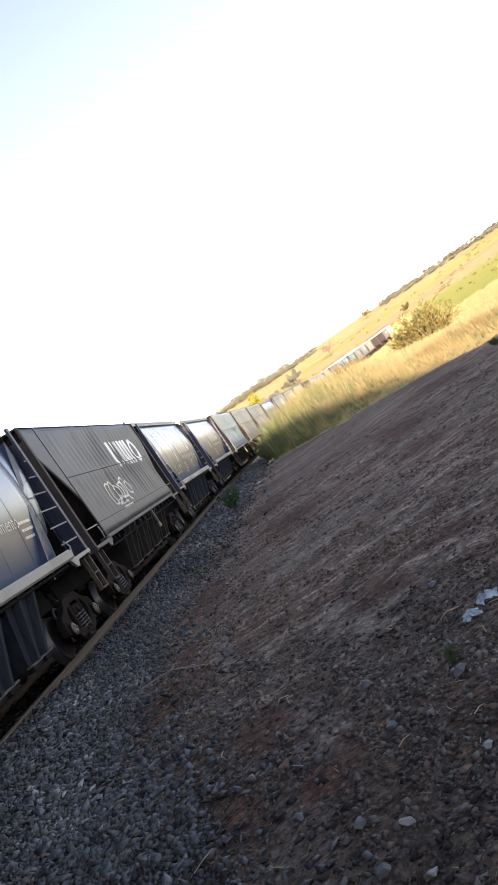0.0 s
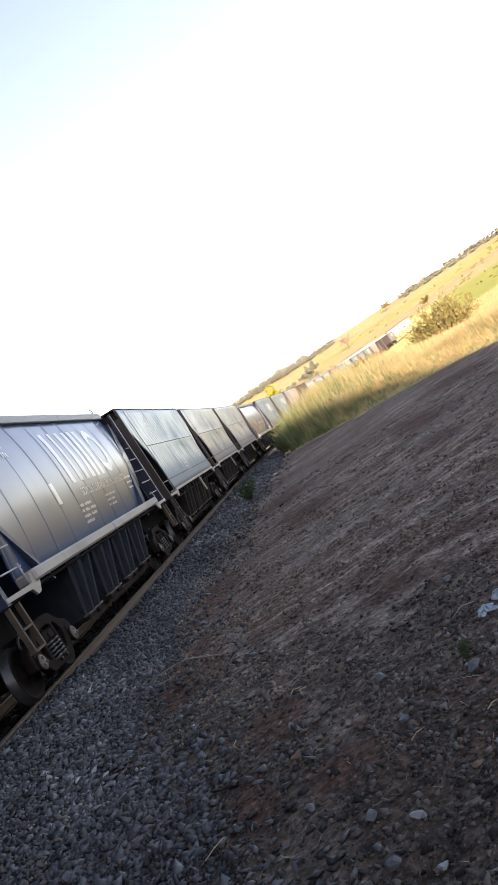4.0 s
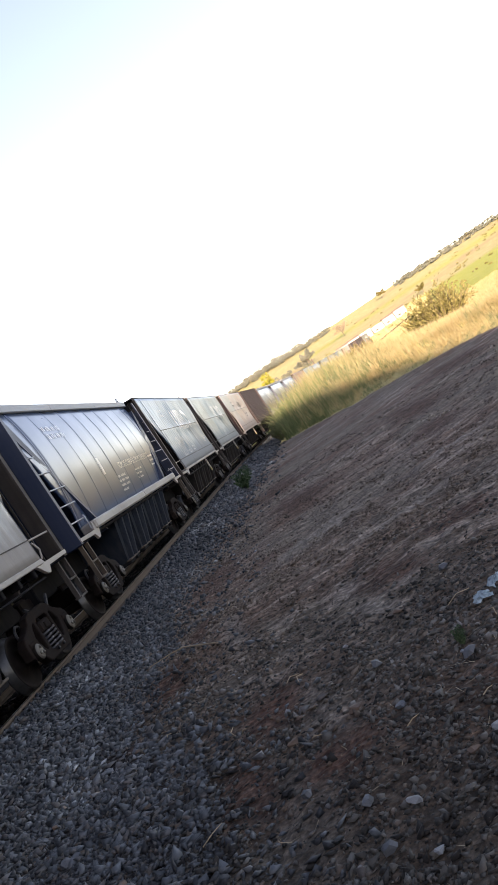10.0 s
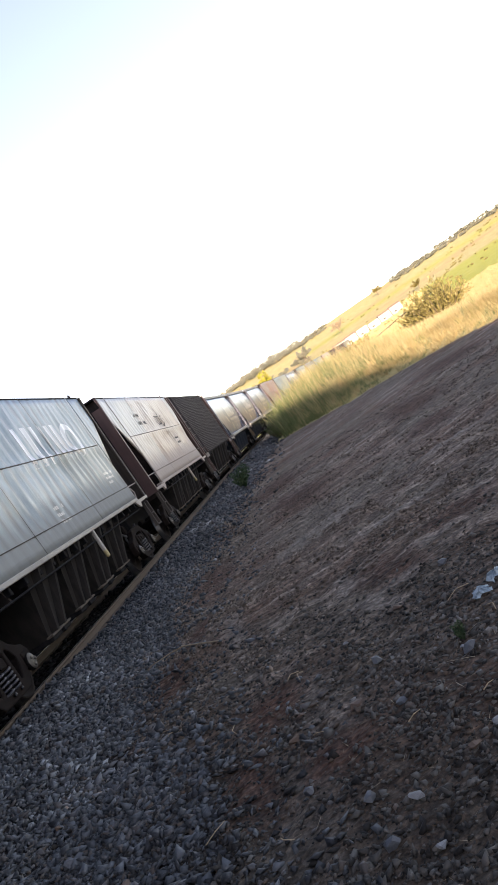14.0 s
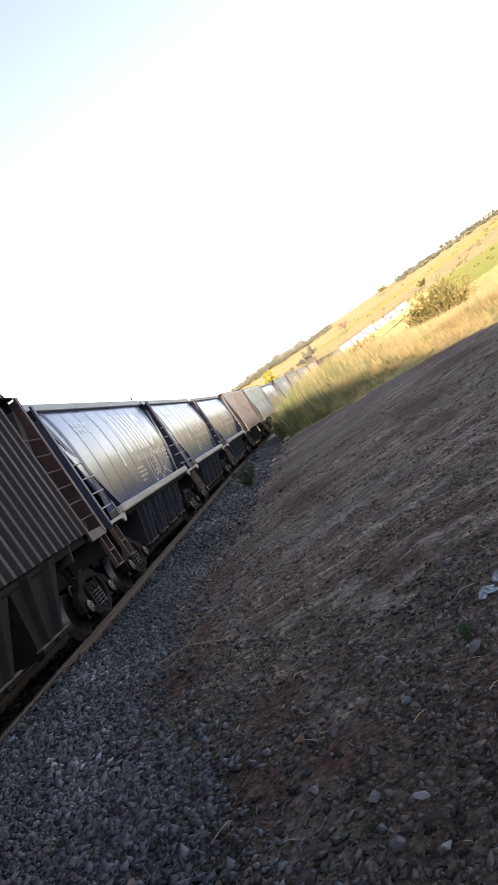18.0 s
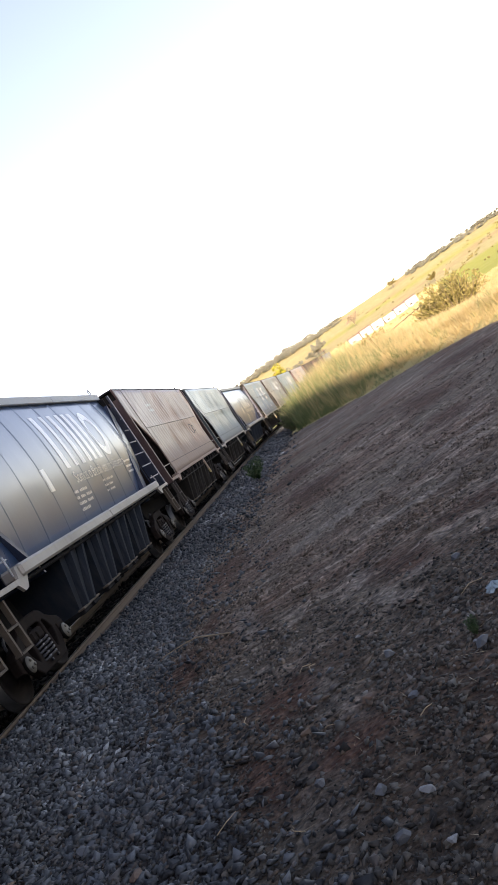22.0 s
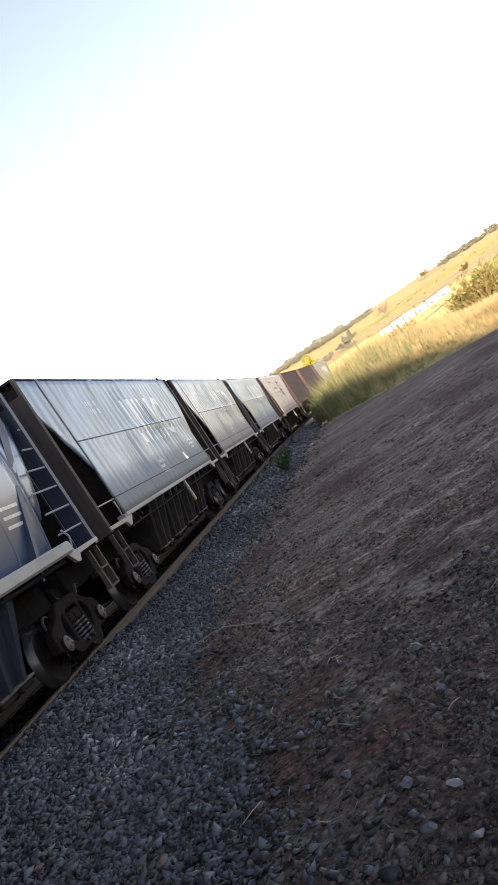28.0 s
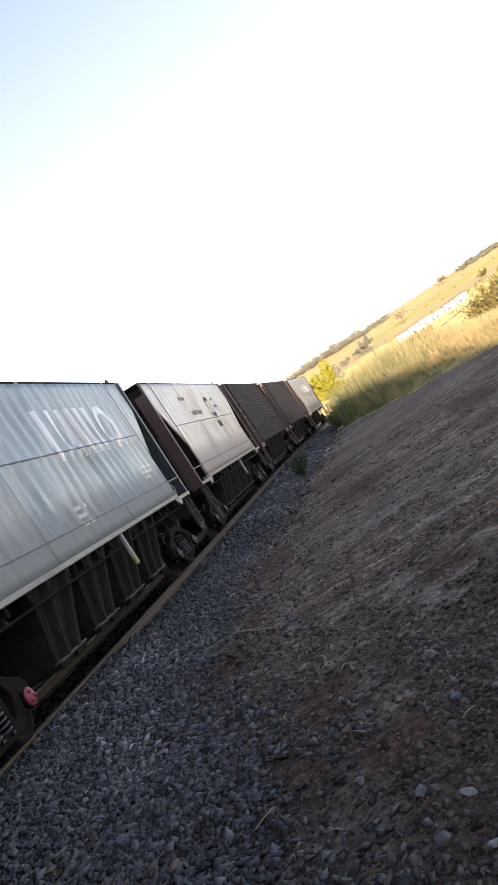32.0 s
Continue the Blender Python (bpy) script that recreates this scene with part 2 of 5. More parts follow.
YELLOW = plain("dusty_yellow_paint", (0.42, 0.34, 0.16), 0.6)


# ---- mesh helpers ----
class Shape:
    """Gathers plain pieces into one mesh."""

    def __init__(self):
        self.v, self.f = [], []

    def put(self, verts, faces):
        n = len(self.v)
        self.v += [tuple(p) for p in verts]
        self.f += [tuple(i + n for i in f) for f in faces]
        return self

    def box(self, lo, hi, bev=0.0):
        x0, y0, z0 = lo
        x1, y1, z1 = hi
        if not bev:
            return self.put([(x0, y0, z0), (x1, y0, z0), (x1, y1, z0), (x0, y1, z0), (x0, y0, z1), (x1, y0, z1), (x1, y1, z1), (x0, y1, z1)],
                            [(0, 3, 2, 1), (4, 5, 6, 7), (0, 1, 5, 4), (1, 2, 6, 5), (2, 3, 7, 6), (3, 0, 4, 7)])
        ring = lambda b, z: [(x0 + b, y0, z), (x1 - b, y0, z), (x1, y0 + b, z), (x1, y1 - b, z), (x1 - b, y1, z), (x0 + b, y1, z), (x0, y1 - b, z), (x0, y0 + b, z)]
        inner = lambda z: [(min(max(px, x0 + bev), x1 - bev), min(max(py, y0 + bev), y1 - bev), z) for px, py, _ in ring(bev, z)]
        v = inner(z0) + ring(bev, z0 + bev) + ring(bev, z1 - bev) + inner(z1)
        f = [tuple(range(7, -1, -1)), tuple(range(24, 32))]
        for k in range(3):
            f += [(k * 8 + i, k * 8 + (i + 1) % 8, k * 8 + 8 + (i + 1) % 8, k * 8 + 8 + i) for i in range(8)]
        return self.put(v, f)

    def prism(self, outline, axis, lo, hi):
        """A flat outline carried from lo to hi along an axis. The outline gives the two other coordinates in order."""
        n = len(outline)
        def at(p, d):
            q = list(p)
            q.insert(axis, d)
            return q
        v = [at(p, lo) for p in outline] + [at(p, hi) for p in outline]
        f = [tuple(range(n - 1, -1, -1)), tuple(range(n, 2 * n))] + [(i, (i + 1) % n, n + (i + 1) % n, n + i) for i in range(n)]
        return self.put(v, f)

    def tube(self, points, r, sides=6, closed=False):
        pts = [Vector(p) for p in points]
        n, rings = len(pts), []
        for i, p in enumerate(pts):
            d = (pts[(i + 1) % n if closed else min(i + 1, n - 1)] - pts[i - 1 if closed else max(i - 1, 0)]).normalized()
            a = d.orthogonal().normalized() if i == 0 else (a - d * a.dot(d)).normalized()
            c = d.cross(a)
            rr = r[i] if isinstance(r, (list, tuple)) else r
            rings += [p + (a * math.cos(2 * math.pi * k / sides) + c * math.sin(2 * math.pi * k / sides)) * rr for k in range(sides)]
        f = []
        for i in range(n if closed else n - 1):
            j = (i + 1) % n
            f += [(i * sides + k, i * sides + (k + 1) % sides, j * sides + (k + 1) % sides, j * sides + k) for k in range(sides)]
        if not closed:
            f += [tuple(range(sides - 1, -1, -1)), tuple(range((n - 1) * sides, n * sides))]
        return self.put(rings, f)

    def lathe(self, profile, axis_at, axis=0, sides=24):
        """Turns a profile of (along, radius) round an axis through axis_at."""
        v = []
        for d, r in profile:
            for k in range(sides):
                a = 2 * math.pi * k / sides
                p = [r * math.cos(a), r * math.sin(a)]
                p.insert(axis, d)
                v.append([p[i] + axis_at[i] for i in range(3)])
        f = [(i * sides + k, i * sides + (k + 1) % sides, (i + 1) * sides + (k + 1) % sides, (i + 1) * sides + k) for i in range(len(profile) - 1) for k in range(sides)]
        return self.put(v, f)

    def mesh(self, name, material, smooth=False):
        me = bpy.data.meshes.new(name)
        me.from_pydata(self.v, [], self.f)
        me.materials.append(material)
        if smooth:
            me.shade_smooth()
        me.update()
        bm = bmesh.new()
        bm.from_mesh(me)
        bmesh.ops.recalc_face_normals(bm, faces=bm.faces)
        bm.to_mesh(me)
        bm.free()
        return me


def part(name, shape, material, parent, label="", smooth=False):
    me = shape if isinstance(shape, bpy.types.Mesh) else shape.mesh(name, material, smooth)
    ob = new(name, me)
    ob.parent = parent
    if label:
        ob["label"] = label
    return ob


def raw_mesh(name, verts, faces, material, smooth=False):
    """A large mesh straight from arrays; all faces have the same number of corners."""
    me = bpy.data.meshes.new(name)
    verts, faces = np.asarray(verts, np.float32), np.asarray(faces, np.int32)
    k = faces.shape[1]
    me.vertices.add(len(verts))
    me.vertices.foreach_set("co", verts.ravel())
    me.loops.add(faces.size)
    me.loops.foreach_set("vertex_index", faces.ravel())
    me.polygons.add(len(faces))
    me.polygons.foreach_set("loop_start", np.arange(len(faces), dtype=np.int32) * k)
    me.update(calc_edges=True)
    me.validate()
    me.materials.append(material)
    if smooth:
        me.shade_smooth()
    return me


# ---- ground ----
rng = np.random.default_rng(7)
# from x 9.5 on, unseen earth added to dim light bounced onto the wagons
EDGE_X = [-12, -4, -1.7, 0.2, 2.5, 4.3, 6.4, 7.6, 9.5, 12, 60]
EDGE_Y = [57, 56, 51, 47, 42, 40, 35.5, 31.5, 25, 22, 20]


def wave(x, y, a, b, seed):
    """Cheap smooth unevenness from summed waves."""
    r = np.random.default_rng(seed)
    out = np.zeros_like(x, dtype=float)
    for _ in range(7):
        ph, ang, k = r.uniform(0, 6.28), r.uniform(0, 6.28), r.uniform(0.6, 1.7)
        out += np.sin((x * math.cos(ang) * k / a + y * math.sin(ang) * k / b) * 6.28 + ph)
    return out / 7


def dirt_at(x, y):
    edge = np.interp(x, EDGE_X, EDGE_Y) + 0.9 * wave(x, y, 3.0, 3.0, 3) + 0.8 * wave(x, y, 0.8, 0.8, 4)
    d = np.clip((edge - y) / 1.2, 0, 1)
    return d


def blotches(x, y, spots, seed):
    """Ragged patches: middle, half sizes and turn of each."""
    rag, out = 0.45 * wave(x, y, 0.5, 0.6, seed) + 0.3 * wave(x, y, 0.17, 0.2, seed + 1), np.zeros_like(x, dtype=float)
    for cx, cy, rx, ry, turn in spots:
        c, s = math.cos(radians(turn)), math.sin(radians(turn))
        u, v = (x - cx) * c + (y - cy) * s, (y - cy) * c - (x - cx) * s
        out = np.maximum(out, np.clip(1.55 - 1.3 * np.hypot(u / rx, v / ry) + rag, 0, 1))
    return out


RED_SPOTS = [(-2.85, 8.9, 0.28, 1.1, 8), (-2.7, 10.4, 0.2, 0.6, 0), (-3.05, 7.15, 0.3, 0.28, 0), (-1.55, 4.85, 0.22, 0.7, 12), (-1.4, 5.9, 0.3, 0.6, 10), (-2.9, 14.0, 0.6, 2.2, 5),
             (-0.2, 7.6, 0.35, 0.6, 30), (0.75, 8.2, 0.5, 0.5, 0), (-1.8, 23.5, 0.9, 3.0, 0), (-1.3, 18.0, 0.8, 2.0, 10), (1.8, 15.5, 0.7, 1.4, 0), (2.2, 21.0, 0.8, 3.0, 0), (-0.9, 4.6, 0.3, 0.3, 0), (4.6, 27.0, 1.5, 2.5, 0)]
BARE_SPOTS = [(-0.62, 8.0, 0.17, 0.5, 5), (-0.4, 6.85, 0.16, 0.5, 25), (-0.05, 7.1, 0.14, 0.2, 0), (0.5, 9.9, 1.0, 0.22, 14), (1.4, 12.2, 1.2, 0.25, 12), (-2.05, 9.2, 0.16, 1.3, 8), (-0.95, 12.0, 1.1, 0.5, 18),
              (-1.15, 4.1, 0.26, 0.9, 10), (-1.0, 5.4, 0.2, 0.9, 12), (0.35, 7.7, 0.3, 0.15, 10)]


def red_at(x, y):
    """Bare red earth beside the ballast and in the scraped ground."""
    return blotches(x, y, RED_SPOTS, 61)


def bare_at(x, y):
    """Smooth pale soil where wheels and blades have pressed it."""
    return blotches(x, y, BARE_SPOTS, 66)


def shoulder(y):
    """How far the ballast spreads from the middle of the line."""
    return np.interp(y, [3.2, 5.0, 6.2, 7.4, 8.6, 10, 12, 16, 22, 40], [4.75, 4.35, 3.9, 3.15, 2.95, 2.85, 2.75, 2.45, 2.55, 2.9])


def ballast_z(d, y):
    """Height of the ballast; it is heaped against the rail near by and lies lower farther off."""
    d = np.abs(d)
    low = np.interp(d, [0, 0.75, 0.93, 1.45, 1.9, 3.2, 3.7], [-0.2, -0.2, -0.175, -0.165, -0.2, -0.5, -1.5])
    high = np.interp(d, [0, 0.75, 0.93, 1.6, 1.9, 3.2, 3.7], [-0.2, -0.2, -0.055, -0.09, -0.17, -0.5, -1.5])
    k = np.clip((y - 11.8) / 2.2, 0, 1)
    return high + (low - high) * k


def ground_z(x, y):
    base = -0.42 + rise(y) + 0.03 * wave(x, y, 2.2, 9.0, 11) + 0.02 * wave(x, y, 0.5, 2.0, 12)
    close = np.clip((16 - y) / 6, 0, 1) * np.clip((y + 4) / 4, 0, 1)
    base = base + close * (0.018 * wave(x, y, 0.32, 0.45, 15) + 0.014 * wave(x, y, 0.16, 0.2, 16))
    base = base + 0.35 * wave(x, y, 40, 60, 13) * np.clip((np.hypot(x, y) - 60) / 80, 0, 1)
    base = base + 1.2 * wave(x, y, 300, 400, 14) * np.clip((y - 420) / 300, 0, 1)
    d = x - line_x(y)
    base = base + (1.5 * np.clip((16 - d) / 8, 0, 1)) * np.exp(-((y - 73) / 13) ** 2) * np.clip((d - 3.2) / 3.6, 0, 1)
    swell = np.clip((y - np.interp(x, EDGE_X, EDGE_Y)) / 5, 0, 1)
    base = base + 0.65 * swell * np.clip((95 - y) / 30, 0, 1) * np.clip((d - 5) / 4, 0, 1) * np.clip((20 - d) / 5, 0, 1)
    # unseen bank left of the line, added to block sun beneath the wagons
    unseen_bank = np.clip((-d - 4.7) / 2.6, 0, 1)
    base = base + 7.0 * unseen_bank * unseen_bank * (3 - 2 * unseen_bank) * np.clip((98 - y) / 30, 0, 1)
    # unseen hill behind the camera, added and shaped to shade the near ground
    unseen_hill = np.interp(x, [-12.5, -9.8, -6.9, -4.7, -1.1, 3.0, 6.0, 10, 25, 60, 160], [0, 24.6, 24.5, 24.2, 23.0, 20.3, 17.4, 15.6, 14.0, 12.0, 0])
    base = base + unseen_hill * np.exp(-((y + 65) / 14) ** 2) * (1 + 0.03 * wave(x, y, 4, 6, 17))
    near = np.clip(1 - (np.abs(d) - 5) / 8, 0, 1) * np.clip((y - 60) / 40, 0, 1)
    base = base * (1 - near) + (rise(y) - 0.42) * near
    return np.where(y < 390, np.maximum(base, ballast_z(d, y) + rise(y)), base)


def build_ground():
    def steps(pairs):
        out = []
        for a, b, n in pairs:
            out += list(np.linspace(a, b, n, endpoint=False))
        return np.array(out + [pairs[-1][1]])
    xs = steps([(-3000, -400, 10), (-400, -60, 24), (-60, -15, 30), (-15, -5, 70), (-5, 3, 130), (3, 8, 40), (8, 40, 64), (40, 400, 60), (400, 3000, 12)])
    ys = steps([(-1500, -110, 12), (-110, -4, 70), (-4, 2, 30), (2, 12, 150), (12, 24, 90), (24, 60, 130), (60, 130, 90), (130, 420, 90), (420, 900, 50), (900, 6000, 16)])
    X, Y = np.meshgrid(xs, ys)
    Z = ground_z(X, Y)
    nx, ny = len(xs), len(ys)
    idx = np.arange(nx * ny).reshape(ny, nx)
    faces = np.stack([idx[:-1, :-1], idx[:-1, 1:], idx[1:, 1:], idx[1:, :-1]], -1).reshape(-1, 4)
    m, nt, b = node_mat("earth_and_dry_grass")
    p = world_coords(nt)

    def scraped(angle, scale):
        """Coordinates turned about the upright and then stretched."""
        one, two = nt.nodes.new("ShaderNodeMapping"), nt.nodes.new("ShaderNodeMapping")
        one.inputs["Rotation"].default_value, two.inputs["Scale"].default_value = (0, 0, radians(angle)), scale
        nt.links.new(p, one.inputs[0])
        nt.links.new(one.outputs[0], two.inputs[0])
        return two.outputs[0]
    at = lambda key: add_attr(nt, key)
    ruts = noise_of(nt, scraped(-14, (0.4, 1.5, 1)), 1.0, 7, 0.65)
    patch = noise_of(nt, p, 0.42, 6, 0.6)
    broad = noise_of(nt, p, 0.19, 4, 0.6)
    grain = noise_of(nt, p, 30.0, 6, 0.7)
    crumbs = noise_of(nt, p, 10.0, 6, 0.78)
    lumps = noise_of(nt, p, 3.4, 6, 0.7)
    dirt = mix(nt, ramp(nt, patch, [(0.42, (0, 0, 0)), (0.6, (1, 1, 1))]), (0.172, 0.14, 0.106), (0.155, 0.098, 0.068))
    # brightness painted in: soil darker near the camera, lighter with distance
    dirt = mix(nt, 1.0, dirt, ramp(nt, at("painted_far_light"), [(0.2, (0.57,) * 3), (0.75, (1.08,) * 3), (1.0, (1.3,) * 3)]), "MULTIPLY")
    where = mix(nt, 1.0, ramp(nt, broad, [(0.36, (0.2,) * 3), (0.54, (1, 1, 1))]), at("painted_far_light"), "MULTIPLY")
    pale = ramp(nt, ruts, [(0.5, (0, 0, 0)), (0.68, (0.85,) * 3)])
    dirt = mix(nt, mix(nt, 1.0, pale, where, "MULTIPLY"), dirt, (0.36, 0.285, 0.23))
    lines = noise_of(nt, scraped(-9, (0.55, 2.6, 1)), 1.0, 9, 0.75)
    lit = ramp(nt, lines, [(0.52, (0, 0, 0)), (0.6, (0.9,) * 3)])
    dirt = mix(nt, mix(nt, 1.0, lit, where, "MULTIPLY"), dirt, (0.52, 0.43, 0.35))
    dark_lines = noise_of(nt, scraped(-20, (0.8, 1.9, 1)), 1.3, 9, 0.75)
    dirt = mix(nt, ramp(nt, dark_lines, [(0.52, (0, 0, 0)), (0.68, (0.75,) * 3)]), dirt, (0.08, 0.058, 0.044))
    dirt = mix(nt, mix(nt, 1.0, mix(nt, 1.0, at("bare"), at("painted_far_light"), "MULTIPLY"), ramp(nt, ruts, [(0.3, (0.5,) * 3), (0.55, (1.0,) * 3)]), "MULTIPLY"), dirt, (0.3, 0.26, 0.22))
    dirt = mix(nt, mix(nt, 1.0, at("red"), ramp(nt, crumbs, [(0.3, (0.95,) * 3), (0.7, (0.6,) * 3)]), "MULTIPLY"), dirt, (0.1, 0.05, 0.035))
    dirt = mix(nt, 0.9, dirt, ramp(nt, lumps, [(0.36, (0.55,) * 3), (0.5, (0.95,) * 3), (0.66, (1.35,) * 3)]), "MULTIPLY")
    dirt = mix(nt, 0.9, dirt, ramp(nt, crumbs, [(0.36, (0.42,) * 3), (0.52, (0.97,) * 3), (0.66, (1.8,) * 3)]), "MULTIPLY")
    dirt = mix(nt, 0.85, dirt, ramp(nt, grain, [(0.3, (0.3,) * 3), (0.7, (1.3,) * 3)]), "MULTIPLY")
    big = noise_of(nt, world_coords(nt, (0.02, 0.02, 0.02)), 1.0, 5, 0.6)
    mid = noise_of(nt, world_coords(nt, (0.25, 0.12, 0.2)), 1.0, 6, 0.65)
    straw = mix(nt, ramp(nt, mid, [(0.35, (0, 0, 0)), (0.65, (1, 1, 1))]), (0.44, 0.385, 0.16), (0.56, 0.5, 0.24))
    straw = mix(nt, ramp(nt, big, [(0.5, (0, 0, 0)), (0.62, (1, 1, 1))]), straw, (0.48, 0.37, 0.18))
    straw = mix(nt, at("green"), straw, mix(nt, ramp(nt, mid, [(0.3, (0, 0, 0)), (0.7, (1, 1, 1))]), (0.37, 0.395, 0.07), (0.48, 0.48, 0.13)))
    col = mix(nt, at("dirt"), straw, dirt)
    # hidden ground beyond the train painted near-black, as shade seen under the wagons
    col = mix(nt, at("unseen_bank"), col, mix(nt, patch, (0.012, 0.014, 0.008), (0.05, 0.045, 0.03)))
    # near-black beneath the ballast paints in the shade between its stones
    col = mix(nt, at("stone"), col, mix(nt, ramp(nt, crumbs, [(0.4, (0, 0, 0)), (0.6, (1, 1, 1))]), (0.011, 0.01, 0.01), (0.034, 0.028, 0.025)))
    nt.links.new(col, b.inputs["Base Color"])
    b.inputs["Roughness"].default_value, b.inputs["Specular IOR Level"].default_value = 0.95, 0.15
    clods = add(nt, "ShaderNodeTexVoronoi", Scale=17.0)
    nt.links.new(p, clods.inputs["Vector"])
    bump(nt, b, mix(nt, 0.4, mix(nt, 0.45, mix(nt, 0.5, crumbs, lumps), ruts), clods.outputs["Distance"]), 1.0, 0.1)
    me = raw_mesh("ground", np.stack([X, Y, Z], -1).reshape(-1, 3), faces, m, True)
    d = np.abs(X - line_x(Y))
    green = np.clip((X - 0.172 * Y + 6 * wave(X, Y, 30, 30, 21)) / 8, 0, 1) * np.clip((Y - 95) / 20, 0, 1) * np.clip((520 - Y) / 30, 0, 1)
    green = np.maximum(green, 0.8 * np.clip(1 - np.abs(Y - 660 - 0.3 * X) / 45, 0, 1) * (X > 20))
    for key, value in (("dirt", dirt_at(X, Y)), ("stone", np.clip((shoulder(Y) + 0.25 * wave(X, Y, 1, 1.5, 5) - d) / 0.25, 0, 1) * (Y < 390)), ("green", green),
                       # distance mask for the brightness painted into the soil
                       ("painted_far_light", 0.2 + 0.55 * np.clip((Y - 4.5) / 5, 0, 1) + 0.25 * np.clip((Y - 12) / 14, 0, 1)), ("red", red_at(X, Y)), ("unseen_bank", np.clip((line_x(Y) - 2.6 - X) / 1.0, 0, 1) * np.clip((110 - Y) / 20, 0, 1)),
                       ("bare", bare_at(X, Y))):
        attr = me.attributes.new(key, "FLOAT", "POINT")
        attr.data.foreach_set("value", value.astype(np.float32).ravel())
    return tagged(new("ground", me), "red-brown earth strip and dry yellow grassland between gentle hills", "ground", kind="structure")


def add_attr(nt, key):
    n = nt.nodes.new("ShaderNodeAttribute")
    n.attribute_name = key
    return n.outputs["Fac"]


build_ground()


# ---- railway track ----
def build_track():
    track = tagged(new("railway_track"), "rusty steel railway track on wooden sleepers in grey ballast", "railway", kind="structure")
    ss = np.concatenate([np.arange(-60, 36, 6.0), np.arange(36, 420, 2.0)])
    head = [(-0.035, 0.0), (0.035, 0.0), (0.035, -0.035), (0.01, -0.05), (0.01, -0.13), (0.07, -0.15), (0.07, -0.165), (-0.07, -0.165), (-0.07, -0.15), (-0.01, -0.13), (-0.01, -0.05), (-0.035, -0.035)]
    for off in (-0.835, 0.835):
        v, f = [], []
        for i, s in enumerate(ss):
            x, y, z, th = along(s)
            v += [(x + (off + a) * math.cos(th), y - (off + a) * math.sin(th), z + h) for a, h in head]
            if i:
                f += [((i - 1) * 12 + k, (i - 1) * 12 + (k + 1) % 12, i * 12 + (k + 1) % 12, i * 12 + k) for k in range(12)]
        rail = part("rail", Shape().put(v, f), RAIL, track, "rusty rail with a worn bright head")
        strip, g = [], []
        for i, s in enumerate(ss):
            x, y, z, th = along(s)
            strip += [(x + (off + a) * math.cos(th), y - (off + a) * math.sin(th), z + 0.004) for a in (-0.028, 0.022)]
            if i:
                g.append((2 * i - 2, 2 * i - 1, 2 * i + 1, 2 * i))
        part("running_surface", Shape().put(strip, g), BARE, rail, "bright worn top of the rail")
    wood = plain("sleeper_wood", (0.075, 0.06, 0.048), 0.9, 0, 0.4, 14)
    slab = Shape().box((-1.3, -0.11, -0.16), (1.3, 0.11, 0.0), 0.012).mesh("sleeper", wood)
    for i in range(235):
        x, y, z, th = along(-14 + i * 0.62)
        ob = new("sleeper", slab)
        ob.parent = track
        ob.matrix_basis = pose(x + random.uniform(-0.05, 0.05), y, z - 0.165 + random.uniform(-0.012, 0.008), 0, 0, -math.degrees(th) + random.uniform(-1, 1))
    return track


build_track()


# ---- the train: loaded hopper wagons rolling towards and past the camera ----
HALF = 1.5


def profile(kind, z):
    """Outer half width of a wagon at height z."""
    if kind == "round":
        u = min(max((z - 1.6) / 2.72, 0), 1)
        return HALF - 0.26 * (1 - u) ** 2 - 0.30 * u ** 2.6
    return HALF - 0.06 * (z - 1.5) / 2.9


def sheet(shape, rows, thick):
    """A plate from a grid of points on its outer face, with thickness along x."""
    n, m = len(rows), len(rows[0])
    out = [p for r in rows for p in r]
    side = 1 if out[0][0] > 0 else -1
    back = [(p[0] - side * thick, p[1], p[2]) for p in out]
    f = []
    for i in range(n - 1):
        for j in range(m - 1):
            q = (i * m + j, i * m + j + 1, (i + 1) * m + j + 1, (i + 1) * m + j)
            f += [q, tuple(k + n * m for k in reversed(q))]
    rim = [i * m for i in range(n)] + [(n - 1) * m + j for j in range(1, m)] + [i * m + m - 1 for i in range(n - 2, -1, -1)] + [j for j in range(m - 2, 0, -1)]
    f += [(rim[k], rim[(k + 1) % len(rim)], rim[(k + 1) % len(rim)] + n * m, rim[k] + n * m) for k in range(len(rim))]
    shape.put(out + back, f)


def dent(kind, y, z, zs, zt, e):
    if kind == "ribbed":
        return 0.0
    if kind == "flat":
        edge = min(1, (z - zs - 0.38) / 0.12, (zt - 0.1 - z) / 0.1, (e - 1.3 - abs(y)) / 0.15)
        if edge <= 0:
            return 0
        seam = min(1, abs(z - zs - 1.62) / 0.12)
        soft = 0.35 + 0.65 * min(max((y + 2.4) / 0.6, 0), 1)
        wob = noise.noise((y * 0.7, z * 1.0, 1.0))
        bulge = (0.5 + 0.5 * math.sin(y / 0.42 * 2 * math.pi + 1.6 * wob)) * (0.55 + 0.9 * noise.noise((y * 0.9, z * 0.8, 7.0)))
        rough = noise.noise((y * 1.3, z * 0.9, 4.0)) * 0.008 - 0.006 + noise.noise((y * 3.1, z * 2.4, 9.0)) * 0.005
        return edge * seam * (-0.048 * bulge * soft + 1.4 * rough)
    return noise.noise((y * 0.8, z * 0.8, 2.0)) * 0.008 + noise.noise((y * 2.1, z * 1.1, 5.0)) * 0.002


SIZES = {"round": (1.6, 4.32, 6.375), "flat": (1.5, 4.53, 6.35), "ribbed": (1.5, 4.53, 6.3)}


